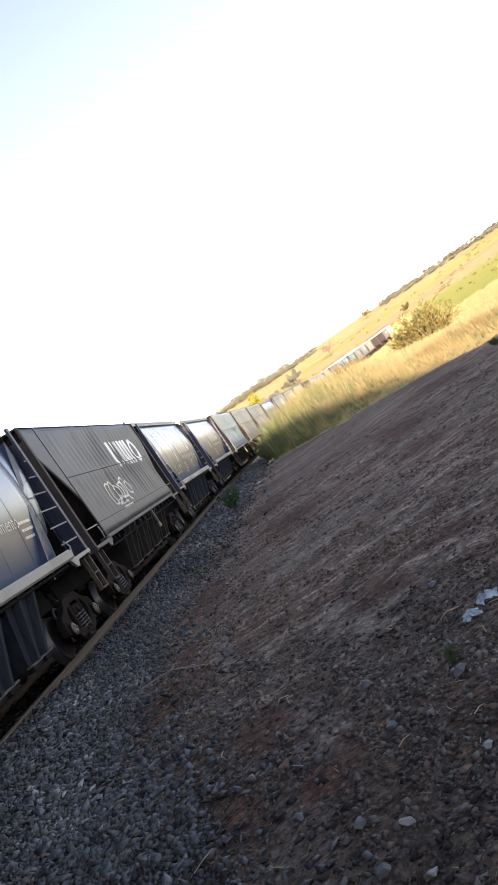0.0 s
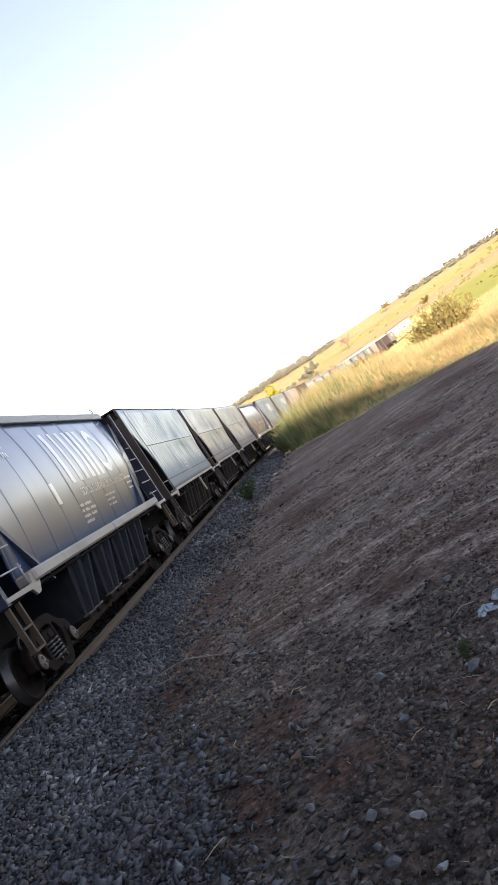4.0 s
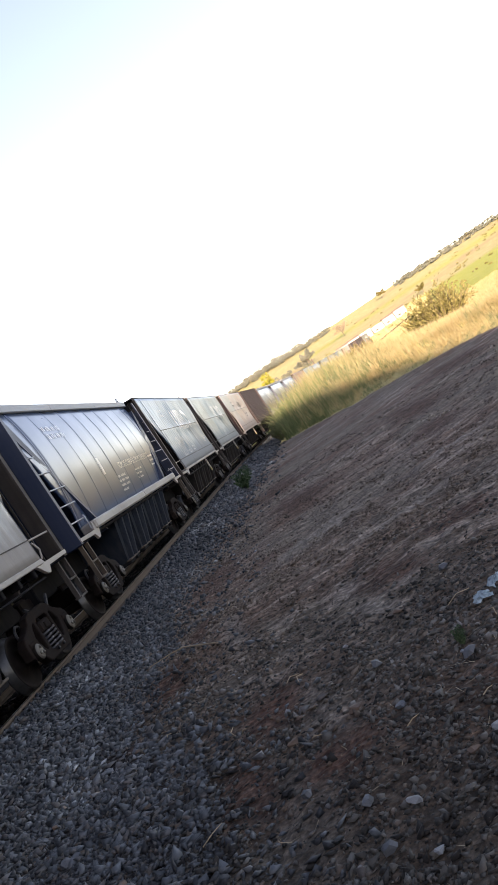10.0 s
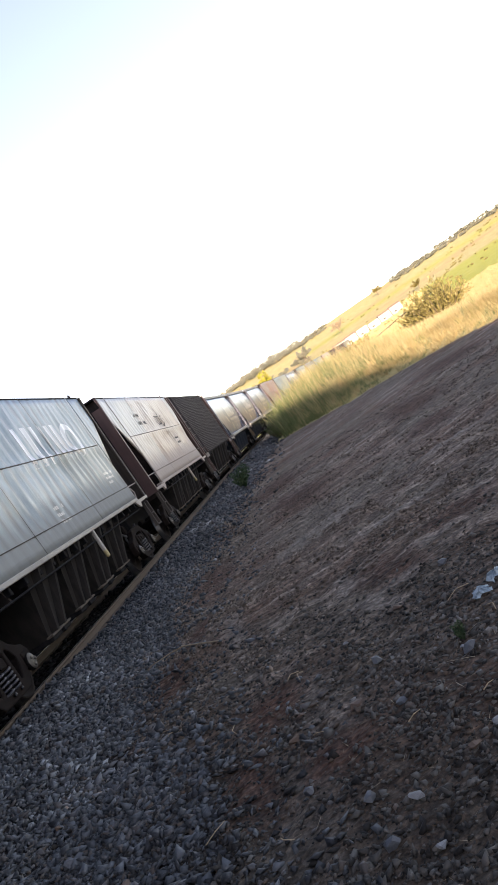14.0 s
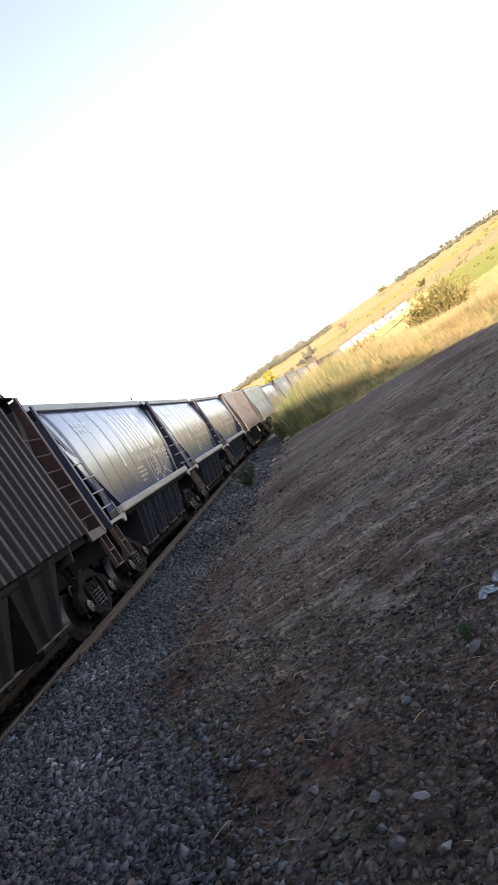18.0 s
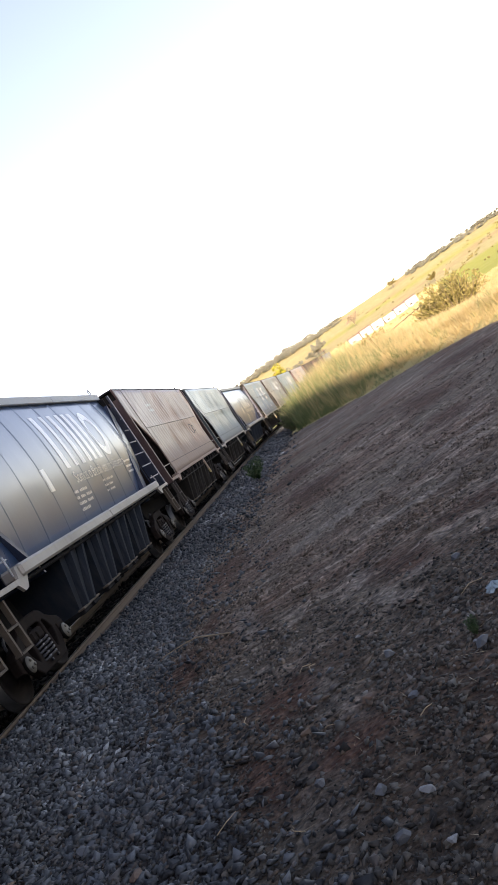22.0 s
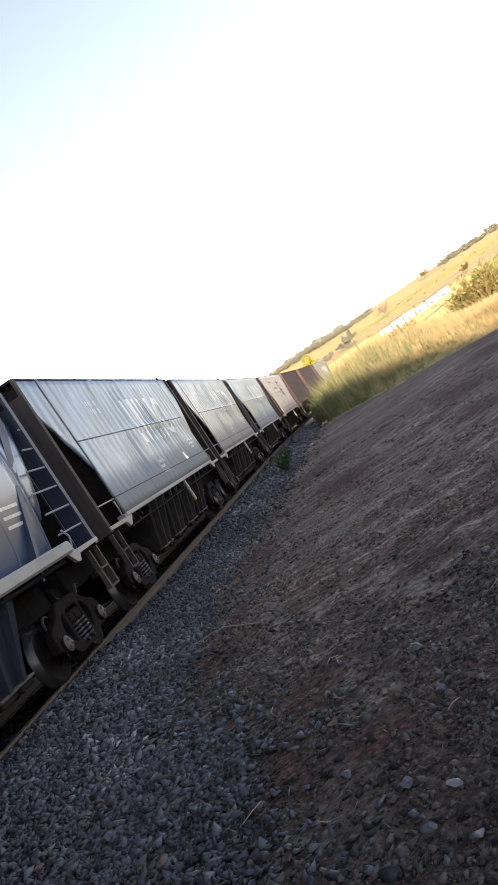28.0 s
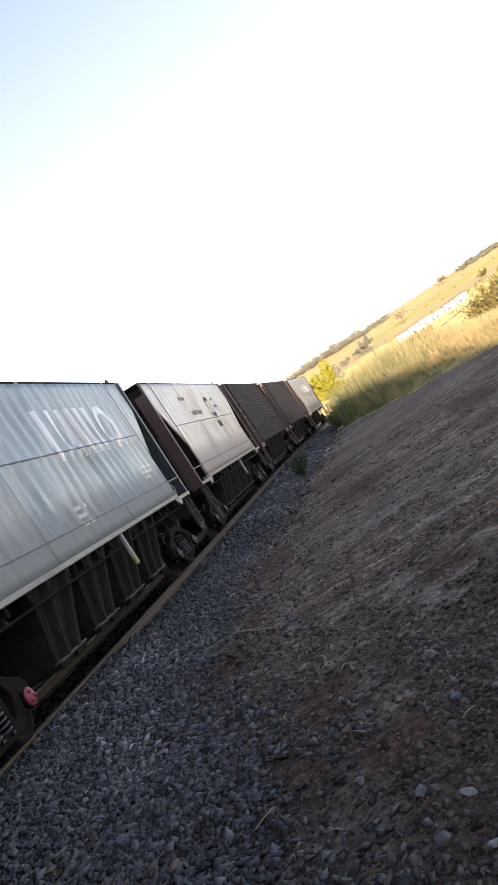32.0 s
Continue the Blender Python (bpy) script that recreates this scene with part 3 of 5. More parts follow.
def skin(kind, y, z):
    """The outer face of a wagon's side, with its dents."""
    zs, zt, e = SIZES[kind]
    return profile(kind, z) + (dent(kind, y, z, zs, zt, e) if kind != "ribbed" else 0.0)


def side_sheet(kind, side, e, zs, zt):
    s = Shape()
    low = 1.2
    cols = 116 if kind == "flat" else (175 if kind == "ribbed" else 44)
    nz = 20 if kind != "ribbed" else 4
    ys = np.linspace(-(e - low), e - low, cols)
    rows = []
    if kind == "ribbed":
        count = 27
        w = 2 * (e - 1.05) / count
        for z in np.linspace(zs, zt, 3):
            row = []
            for k in range(count):
                for o, d in ((0.0, -0.1), (0.5, -0.1), (0.6, 0.0), (0.9, 0.0)):
                    row.append((side * (profile(kind, z) + d), -(e - 1.05) + (k + o) * w, z))
            rows.append(row + [(side * (profile(kind, z) - 0.1), e - 1.05, z)])
        ys = []
    for z in np.linspace(zs, zt, nz) if kind != "ribbed" else ():
        rows.append([(side * (profile(kind, z) + dent(kind, y, z, zs, zt, e)), y, z) for y in ys])
    sheet(s, rows, 0.03)
    if kind != "ribbed":
        for end in (-1, 1):
            rows = []
            for v in np.linspace(0, 1, 9):
                row = []
                for u in np.linspace(0, 1, 9):
                    y = end * (e - low + u * (low - 0.1) + 0.002)
                    k = u if kind == "flat" else 3 * u * u - 2 * u ** 3
                    zl = zs + (zt - zs) * ((0.32 if kind == "flat" else 0.16) + (0.45 if kind == "flat" else 0.6) * k)
                    z = zl + (zt - zl) * v
                    row.append((side * (profile(kind, z) - 0.004), y, z))
                rows.append(row)
            sheet(s, rows, 0.03)
    return s


def strip_on(kind, shape, y0, y1, z0, z1, lift=0.012, n=None, lean=0.0):
    """A painted bar on the side that faces the camera."""
    n = max(1, round((z1 - z0) / 0.045))
    m = max(1, round((y1 - y0) / 0.07))
    v = []
    for i in range(n + 1):
        z = z0 + (z1 - z0) * i / n
        for j in range(m + 1):
            y = y0 + (y1 - y0) * j / m + lean * (z - z0)
            v.append((skin(kind, y, z) + lift, y, z))
    shape.put(v, [(i * (m + 1) + j, i * (m + 1) + j + 1, (i + 1) * (m + 1) + j + 1, (i + 1) * (m + 1) + j) for i in range(n) for j in range(m)])


def ring_on(kind, shape, yc, zc, ry, rz, w, lift=0.012):
    v, n = [], 40
    for k in range(n):
        a = 2 * math.pi * k / n
        for q in (1.0, 1 - w / 3, 1 - w * 2 / 3, 1.0 - w):
            y, z = yc + ry * q * math.cos(a), zc + rz * q * math.sin(a)
            v.append((skin(kind, y, z) + lift, y, z))
    shape.put(v, [(4 * k + c, 4 * k + c + 1, (4 * k + c + 5) % (4 * n), (4 * k + c + 4) % (4 * n)) for k in range(n) for c in range(3)])


def writing_on(kind, shape, text, y0, z0, size, width=None, lift=0.012):
    cu = bpy.data.curves.new("writing", "FONT")
    cu.body, cu.size = text, size
    ob = bpy.data.objects.new("writing", cu)
    scene.collection.objects.link(ob)
    me = bpy.data.meshes.new_from_object(ob.evaluated_get(bpy.context.evaluated_depsgraph_get()))
    bpy.data.objects.remove(ob)
    span = max(v.co.x for v in me.vertices)
    k = width / span if width else 1
    shape.put([(skin(kind, y0 + v.co.x * k, z0 + v.co.y) + lift, y0 + v.co.x * k, z0 + v.co.y) for v in me.vertices], [tuple(p.vertices) for p in me.polygons])
    bpy.data.meshes.remove(me)


def scribble_on(kind, shape, y0, z0, w, h, seed, thick=0.035, lift=0.014):
    """Spray-painted loops."""
    r = random.Random(seed)
    n = int(w / 0.34)
    for i in range(n):
        c, q = y0 + (i + 0.5) * w / n, r.uniform(0.25, 0.5)
        a0, turn, pts = r.uniform(0, 6), r.choice((-1, 1)) * r.uniform(3.5, 6.5), []
        for k in range(15):
            a = a0 + turn * k / 14
            y, z = c + 0.24 * math.cos(a) * (1 + 0.4 * k / 14), z0 + h / 2 + h * q * math.sin(a)
            pts.append((y, z))
        edge = []
        for k, (y, z) in enumerate(pts):
            (ya, za), (yb, zb) = pts[max(k - 1, 0)], pts[min(k + 1, len(pts) - 1)]
            d = math.hypot(yb - ya, zb - za) or 1
            ny, nz = -(zb - za) / d * thick / 2, (yb - ya) / d * thick / 2
            edge += [(skin(kind, y + ny, z + nz) + lift, y + ny, z + nz), (skin(kind, y - ny, z - nz) + lift, y - ny, z - nz)]
        shape.put(edge, [(2 * k, 2 * k + 1, 2 * k + 3, 2 * k + 2) for k in range(len(pts) - 1)])


def bars_on(kind, shape, y0, z0, rows, lens, size=0.07, gap=0.13, lift=0.012):
    """Small lines of writing that cannot be read."""
    for i in range(rows):
        y = y0
        for w in lens[i % len(lens)]:
            # a word is a few short strokes
            k = max(1, round(w / 0.1))
            for j in range(k):
                a = y + w * j / k
                strip_on(kind, shape, a, a + w / k - (0.022 if size < 0.1 else 0.04), z0 - i * gap, z0 - i * gap + size * (1.0 if (i + j) % 3 else 0.8), lift, 1)
            y += w + 0.09


def cast_frame(side):
    """The cast side frame of a bogie: a rounded plate with two windows and a spring opening."""
    right = [(0.36, 0.93), (0.5, 0.89), (0.62, 0.79), (0.8, 0.72), (0.98, 0.67), (1.07, 0.58), (1.08, 0.4), (1.0, 0.37), (0.99, 0.52), (0.75, 0.53), (0.73, 0.4), (0.66, 0.31), (0.52, 0.2), (0.36, 0.15)]
    window = [(0.36, 0.78), (0.43, 0.8), (0.54, 0.73), (0.63, 0.6), (0.61, 0.5), (0.52, 0.38), (0.43, 0.31), (0.37, 0.34)]
    right, window = [(y * 0.9, max(z, 0.19)) for y, z in right], [(y * 0.9, z) for y, z in window]
    outline = right + [(-y, z) for y, z in reversed(right)]
    holes = [window, [(-y, z) for y, z in window], [(-0.27, 0.27), (0.27, 0.27), (0.27, 0.77), (0.19, 0.82), (-0.19, 0.82), (-0.27, 0.77)]]
    cu = bpy.data.curves.new("casting", "CURVE")
    cu.dimensions, cu.fill_mode, cu.extrude, cu.bevel_depth, cu.bevel_resolution = "2D", "BOTH", 0.05, 0.022, 1
    for loop in [outline] + holes:
        sp = cu.splines.new("POLY")
        sp.points.add(len(loop) - 1)
        for q, (y, z) in zip(sp.points, loop):
            q.co = (y, z, 0, 1)
        sp.use_cyclic_u = True
    ob = bpy.data.objects.new("casting", cu)
    scene.collection.objects.link(ob)
    me = bpy.data.meshes.new_from_object(ob.evaluated_get(bpy.context.evaluated_depsgraph_get()))
    bpy.data.objects.remove(ob)
    s = Shape().put([(side * (1.07 + v.co.z), v.co.x, v.co.y) for v in me.vertices], [tuple(p.vertices) for p in me.polygons])
    bpy.data.meshes.remove(me)
    for e in (-1, 1):
        s.box((min(side * 0.98, side * 1.16), e * 0.785 - 0.12, 0.5), (max(side * 0.98, side * 1.16), e * 0.785 + 0.12, 0.6), 0.02)
    return s


def bogie(parent, y):
    """A cast three-piece bogie: bolster with side frames, springs and wheelsets."""
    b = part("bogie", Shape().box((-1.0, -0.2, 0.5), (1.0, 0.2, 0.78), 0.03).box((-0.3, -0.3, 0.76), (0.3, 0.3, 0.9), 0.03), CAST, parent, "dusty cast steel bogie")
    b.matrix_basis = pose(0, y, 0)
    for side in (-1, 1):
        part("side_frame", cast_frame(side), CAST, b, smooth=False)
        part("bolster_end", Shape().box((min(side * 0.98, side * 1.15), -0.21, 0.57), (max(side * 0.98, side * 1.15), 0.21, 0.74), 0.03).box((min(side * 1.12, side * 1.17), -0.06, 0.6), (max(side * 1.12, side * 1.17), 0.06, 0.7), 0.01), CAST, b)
        for off in (-0.125, 0.125):
            pts = [(side * 1.075 + 0.1 * math.cos(k * 0.62), off + 0.105 * math.sin(k * 0.62), 0.25 + 0.31 * k / 52) for k in range(53)]
            part("coil_spring", Shape().tube(pts, 0.021, 5), SPRING, b, smooth=True)
        hose = [(side * 1.0, 0.62 + 0.13 * math.cos(a), 0.76 + 0.13 * math.sin(a)) for a in np.linspace(-0.4, 3.5, 9)]
        part("brake_rod", Shape().tube(hose, 0.022, 5), SPRING, b)
        part("brake_rod", Shape().tube([(p[0], -p[1], p[2]) for p in hose], 0.022, 5), SPRING, b)
    for e in (-1, 1):
        w = Shape()
        for side in (-1, 1):
            prof = [(0.765, 0.09), (0.765, 0.16), (0.79, 0.34), (0.765, 0.36), (0.76, 0.455), (0.785, 0.455), (0.8, 0.425), (0.9, 0.415), (0.9, 0.36), (0.86, 0.34), (0.86, 0.17), (0.9, 0.14), (0.93, 0.09), (1.15, 0.09)]
            w.lathe([(side * a, r) for a, r in prof], (0, 0, 0), 0, 36)
            w.lathe([(side * 1.13, 0.0), (side * 1.13, 0.125), (side * 1.19, 0.12), (side * 1.21, 0.09), (side * 1.21, 0.0)], (0, 0, 0), 0, 18)
            for k in range(3):
                a = k * 2.094
                w.box((side * 1.21 - 0.012, 0.06 * math.cos(a) - 0.018, 0.06 * math.sin(a) - 0.018), (side * 1.21 + 0.02, 0.06 * math.cos(a) + 0.018, 0.06 * math.sin(a) + 0.018))
        w.lathe([(-0.78, 0.085), (0.78, 0.085)], (0, 0, 0), 0, 14)
        me = w.mesh("wheelset", WHEEL, True)
        me.materials.append(CAP)
        me.materials.append(TREAD)
        for p in me.polygons:
            r = math.hypot(p.center.y, p.center.z)
            p.material_index = 1 if abs(p.center.x) > 1.185 else (2 if r > 0.405 and abs(p.center.x) > 0.772 else 0)
        ws = part("wheelset", me, WHEEL, b, "worn steel wheels on an axle")
        ws.matrix_basis = pose(0, e * 0.785, 0.42)
    return b


def hopper(kind, length, side_mat, frame_mat, under_mat, sill_mat):
    """One hopper wagon, its root at rail level in the middle."""
    w = new("hopper_wagon")
    e = length / 2
    zs, zt = (1.6, 4.32) if kind == "round" else (1.5, 4.53)
    low = 1.2 if kind != "ribbed" else 1.05
    for side in (1, -1):
        sh = part("side_sheet", side_sheet(kind, side, e, zs, zt), side_mat, w, smooth=kind != "ribbed")
        if side > 0 and kind == "flat":
            up = Shape()
            for k in range(6):
                z0, z1 = zs + (zt - zs) * k / 6, zs + (zt - zs) * (k + 1) / 6
                up.put([(profile(kind, z) + 0.006, o, z) for z in (z0, z1) for o in (-0.012, 0.012)], [(0, 1, 3, 2)])
            up = up.mesh("weld_seam", frame_mat)
            for y in (-(e - 1.2), -2.2, 1.6, e - 1.2):
                part("weld_seam", up, frame_mat, sh).location.y = y
            for z in (zs + 1.62, zs + 0.36):
                q = profile(kind, z) + 0.008
                part("weld_seam", Shape().box((q - 0.06, -(e - 1.2), z - 0.009), (q, e - 1.2, z + 0.009)), frame_mat, sh)
        elif side > 0 and kind == "round":
            up = Shape()
            for k in range(14):
                z0, z1 = zs + (zt - zs) * k / 14, zs + (zt - zs) * (k + 1) / 14
                up.put([(profile(kind, z) + d, o, z) for z in (z0, z1) for o, d in ((-0.035, -0.002), (0.0, 0.011), (0.035, -0.002))], [(0, 1, 4, 3), (1, 2, 5, 4)])
            up = up.mesh("weld_seam", side_mat, True)
            for i in range(10):
                part("weld_seam", up, side_mat, sh).location.y = -(e - 1.25) + i * (2 * e - 2.5) / 9
        lo = lambda a, b: min(side * a, side * b)
        hi = lambda a, b: max(side * a, side * b)
        # sill along the foot of the side
        if kind == "round":
            sill = Shape()
            for a, b in ((-(e - 1.25), -0.01), (0.01, e - 1.25)):
                sill.box((lo(1.2, 1.56), a, zs - 0.17), (hi(1.2, 1.56), b, zs + 0.02), 0.035)
            part("side_sill", sill, sill_mat, w, "pale dusty sill along the foot of the side")
            part("air_pipe", Shape().tube([(side * 1.42, -(e - 1.5), zs - 0.225), (side * 1.42, e - 1.5, zs - 0.225)], 0.03, 6), under_mat, w)
        elif kind == "flat":
            part("side_sill", Shape().box((lo(1.3, 1.52), -(e - 1.2), zs - 0.07), (hi(1.3, 1.52), e - 1.2, zs + 0.012), 0.012), sill_mat, w)
            part("air_pipe", Shape().tube([(side * 1.44, -(e - 1.3), zs - 0.27), (side * 1.44, e - 1.3, zs - 0.27)], 0.02, 6), under_mat, w)
            part("side_lever", Shape().box((lo(1.44, 1.5), 0.55, zs - 0.55), (hi(1.44, 1.5), 0.65, zs - 0.05), 0.012), sill_mat, w, "pale lever hanging from the sill")
            part("lever_tip", Shape().box((lo(1.438, 1.502), 0.54, zs - 0.66), (hi(1.438, 1.502), 0.66, zs - 0.5), 0.02), YELLOW, w, "yellow tip of the lever")
            if side > 0:
                lug = Shape().box((1.3, -0.05, zs - 0.2), (1.46, 0.05, zs - 0.06), 0.01).mesh("sill_lug", under_mat)
                for k in range(15):
                    part("sill_lug", lug, under_mat, w).location.y = -(e - 1.6) + k * (2 * e - 3.2) / 14
        else:
            part("side_sill", Shape().box((lo(1.1, 1.36), -(e - 1.1), zs - 0.14), (hi(1.1, 1.36), e - 1.1, zs), 0.015), under_mat, w)
        # ends: posts, platform beams, steps, ladders
        for end in (-1, 1):
            ey = lambda a, b: (min(end * a, end * b), max(end * a, end * b))
            post = Shape()
            y0, y1 = ey(e - 0.03, e)
            post.box((lo(1.16, 1.46), y0, 1.34), (hi(1.16, 1.46), y1, zt - (0.05 if kind == "ribbed" else 0.34)))
            y0, y1 = ey(e - 0.13, e + 0.002)
            post.box((lo(1.43, 1.48), y0, 1.34), (hi(1.43, 1.48), y1, zt - 0.02))
            part("end_post", post, frame_mat, w)
            plate = Shape()
            g = [(e - 1.62, zs + 0.0), (e - 1.16, zs + 0.0), (e - 1.1, 1.44), (e - 0.02, 1.44), (e - 0.02, 1.375), (e - 0.98, 1.36), (e - 1.1, 1.25), (e - 1.24, 1.27)]
            if kind != "ribbed":
                plate.prism([(end * a, b) for a, b in g], 0, lo(1.45, 1.5), hi(1.45, 1.5))
            else:
                plate.prism([(end * a, b) for a, b in [(e - 1.1, 1.5), (e, 1.46), (e, 1.3), (e - 1.1, 1.3)]], 0, lo(1.42, 1.47), hi(1.42, 1.47))
            part("end_sill_plate", plate, sill_mat if kind != "ribbed" else frame_mat, w)
            step = Shape()
            for y in (e - 0.08, e - 0.46):
                step.box((lo(1.36, 1.44), end * y - 0.025, 0.62), (hi(1.36, 1.44), end * y + 0.025, 1.32))
            for z in (0.62, 0.95):
                y0, y1 = ey(e - 0.46, e - 0.08)
                step.box((lo(1.33, 1.45), y0, z), (hi(1.33, 1.45), y1, z + 0.03))
            part("step", step, STEP if kind == "round" else frame_mat, w)
            rung_mat = ROOF if kind == "round" else (sill_mat if kind == "flat" else frame_mat)
            x0, x1 = lo(1.1, 1.13), hi(1.1, 1.13)
            y0, y1 = ey(e - 0.05, e - 0.02)
            lad = part("ladder", Shape().box((x0, y0, 1.4), (x1, y1, 3.0)), frame_mat, w)
            heights = (1.85,) if kind == "flat" else tuple(np.arange(1.75, 3.6, 0.36))
            for z in heights:
                reach = min(low, 0.1 + low * max(0.08, 1 - max(0, (z - zs) / (zt - zs) - 0.3) / 0.45)) if kind != "ribbed" else low
                part("rung", Shape().tube([(side * 1.45, end * (e - 0.03), z), (side * 1.45, end * (e - reach), z)], 0.016, 5), rung_mat, lad)
            part("grab_iron", Shape().tube([(side * 1.47, end * (e - 1.05), 1.5), (side * 1.5, end * (e - 1.0), 1.65), (side * 1.47, end * (e - 1.08), 1.8)], 0.016, 5), rung_mat, lad)
    for end in (-1, 1):
        part("end_slope_sheet", Shape().prism([(end * (e - 0.42), zt - 0.27), (end * (e - 0.36), zt - 0.27), (end * (e - 0.36), zt - 0.6), (end * (e - 2.3), zs - 0.3), (end * (e - 2.36), zs - 0.3)], 0, -1.38, 1.38), frame_mat if kind == "round" else SLOPE, w)
        y0, y1 = sorted((end * (e - 0.34), end * (e - 0.29)))
        part("end_beam", Shape().box((-1.37, y0, zt - 0.62), (1.37, y1, zt - 0.035), 0.01), under_mat, w)
        y0, y1 = sorted((end * (e - 1.2), end * (e - 0.02)))
        part("end_platform", Shape().box((-1.42, y0, 1.34), (1.42, y1, 1.4)).box((-0.6, y0, 1.4), (-0.3, y1, 1.9), 0.02).tube([(0.2, end * (e - 0.9), 1.55), (0.9, end * (e - 0.9), 1.55)], 0.17, 12), under_mat, w)
        y0, y1 = sorted((end * (e - 0.1), end * (e + 0.56)))
        part("coupler", Shape().box((-0.09, y0, 0.86), (0.09, y1, 1.06), 0.03).box((-0.17, end * (e + 0.42) - 0.12, 0.8), (0.17, end * (e + 0.42) + 0.12, 1.12), 0.04), CAST, w)
        part("brake_hose", Shape().tube([(0.35, end * (e - 0.1), 0.95), (0.4, end * (e + 0.25), 0.75), (0.36, end * (e + 0.5), 0.66)], 0.03, 6), BLACK, w)
    # roof
    rh = profile(kind, zt)
    top = 0.1 if kind == "round" else 0.035
    arch = [(-rh, zt - 0.03), (-rh, zt + 0.01), (-rh * 0.5, zt + top), (rh * 0.5, zt + top), (rh, zt + 0.01), (rh, zt - 0.03)]
    roof = Shape().prism([(a, b) for a, b in arch], 1, -(e - 0.1), e - 0.1)
    part("roof", roof, ROOF if kind == "round" else under_mat, w)
    if kind == "round":
        for side in (-1, 1):
            a, b = sorted((side * (rh - 0.02), side * (rh + 0.07)))
            edge = Shape()
            for q in range(3):
                y = -(e - 0.12) + q * (2 * e - 0.24) / 3
                edge.box((a, y, zt - 0.02), (b, y + (2 * e - 0.24) / 3 - 0.008, zt + 0.16), 0.015)
            part("roof_edge", edge, ROOF, w, "pale roof edge")
        part("roof_hoop", Shape().tube([(rh - 0.1, e - 0.16, zt + 0.1), (rh - 0.1, e - 0.16, zt + 0.36), (rh - 0.1, e - 0.1, zt + 0.4), (rh - 0.1, e - 0.02, zt + 0.4), (rh - 0.1, e + 0.02, zt + 0.36), (rh - 0.1, e + 0.02, zt - 0.1)], 0.014, 5), BLUE_END, w)
    else:
        part("lifting_eye", Shape().tube([(rh - 0.1, e - 0.35 + 0.1 * math.cos(a), zt + 0.02 + 0.12 * math.sin(a)) for a in np.linspace(0, 3.14, 7)], 0.02, 5), frame_mat, w)
    # underside: discharge chutes, centre sill
    n = 4 if kind != "ribbed" else 3
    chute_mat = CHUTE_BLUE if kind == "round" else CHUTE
    t, q = (0.76, 0.44) if n == 4 else (1.1, 0.6)
    c = Shape()
    top = [(-1.38, -t, zs - 0.04), (1.38, -t, zs - 0.04), (1.38, t, zs - 0.04), (-1.38, t, zs - 0.04)]
    bot = [(-1.02, -q, 0.44), (1.02, -q, 0.44), (1.02, q, 0.44), (-1.02, q, 0.44)]
    c = c.put(top + bot, [(0, 1, 2, 3), (7, 6, 5, 4), (0, 4, 5, 1), (1, 5, 6, 2), (2, 6, 7, 3), (3, 7, 4, 0)]).mesh("discharge_chute", chute_mat)
    ribs = []
    for d in (-0.36, 0.36):
        a, b = d * t * 1.3, d * q * 1.3
        r = Shape().put([(1.36, a - 0.13, zs - 0.05), (1.49, a - 0.06, zs - 0.05), (1.49, a + 0.06, zs - 0.05), (1.36, a + 0.13, zs - 0.05), (1.0, b - 0.08, 0.46), (1.14, b - 0.045, 0.46), (1.14, b + 0.045, 0.46), (1.0, b + 0.08, 0.46)], [(0, 1, 5, 4), (1, 2, 6, 5), (2, 3, 7, 6), (0, 3, 2, 1), (4, 5, 6, 7)])
        ribs.append(r.mesh("chute_rib", chute_mat))
    gate = Shape().box((-1.1, -q - 0.03, 0.36), (1.1, q + 0.03, 0.44), 0.012).tube([(-1.16, 0, 0.4), (1.16, 0, 0.4)], 0.04, 8).mesh("gate", DARK)
    rim = Shape().box((1.0, -q - 0.05, 0.43), (1.13, q + 0.05, 0.465), 0.01).mesh("gate_rim", DUSTY)
    for i in range(n):
        ch = part("discharge_chute", c, under_mat, w)
        ch.location.y = (i - (n - 1) / 2) * (1.62 if n == 4 else 2.2)
        for r in ribs:
            part("chute_rib", r, under_mat, ch)
        part("gate", gate, DARK, ch, "dusty discharge gate")
        part("gate_rim", rim, DUSTY, ch, "pale dusty rim of the gate")
    part("centre_sill", Shape().box((-0.22, -e + 0.05, 0.84), (0.22, e - 0.05, 1.3), 0.02), under_mat, w)
    for y in (-(e - 1.42), e - 1.56):
        bogie(w, y)
    return w


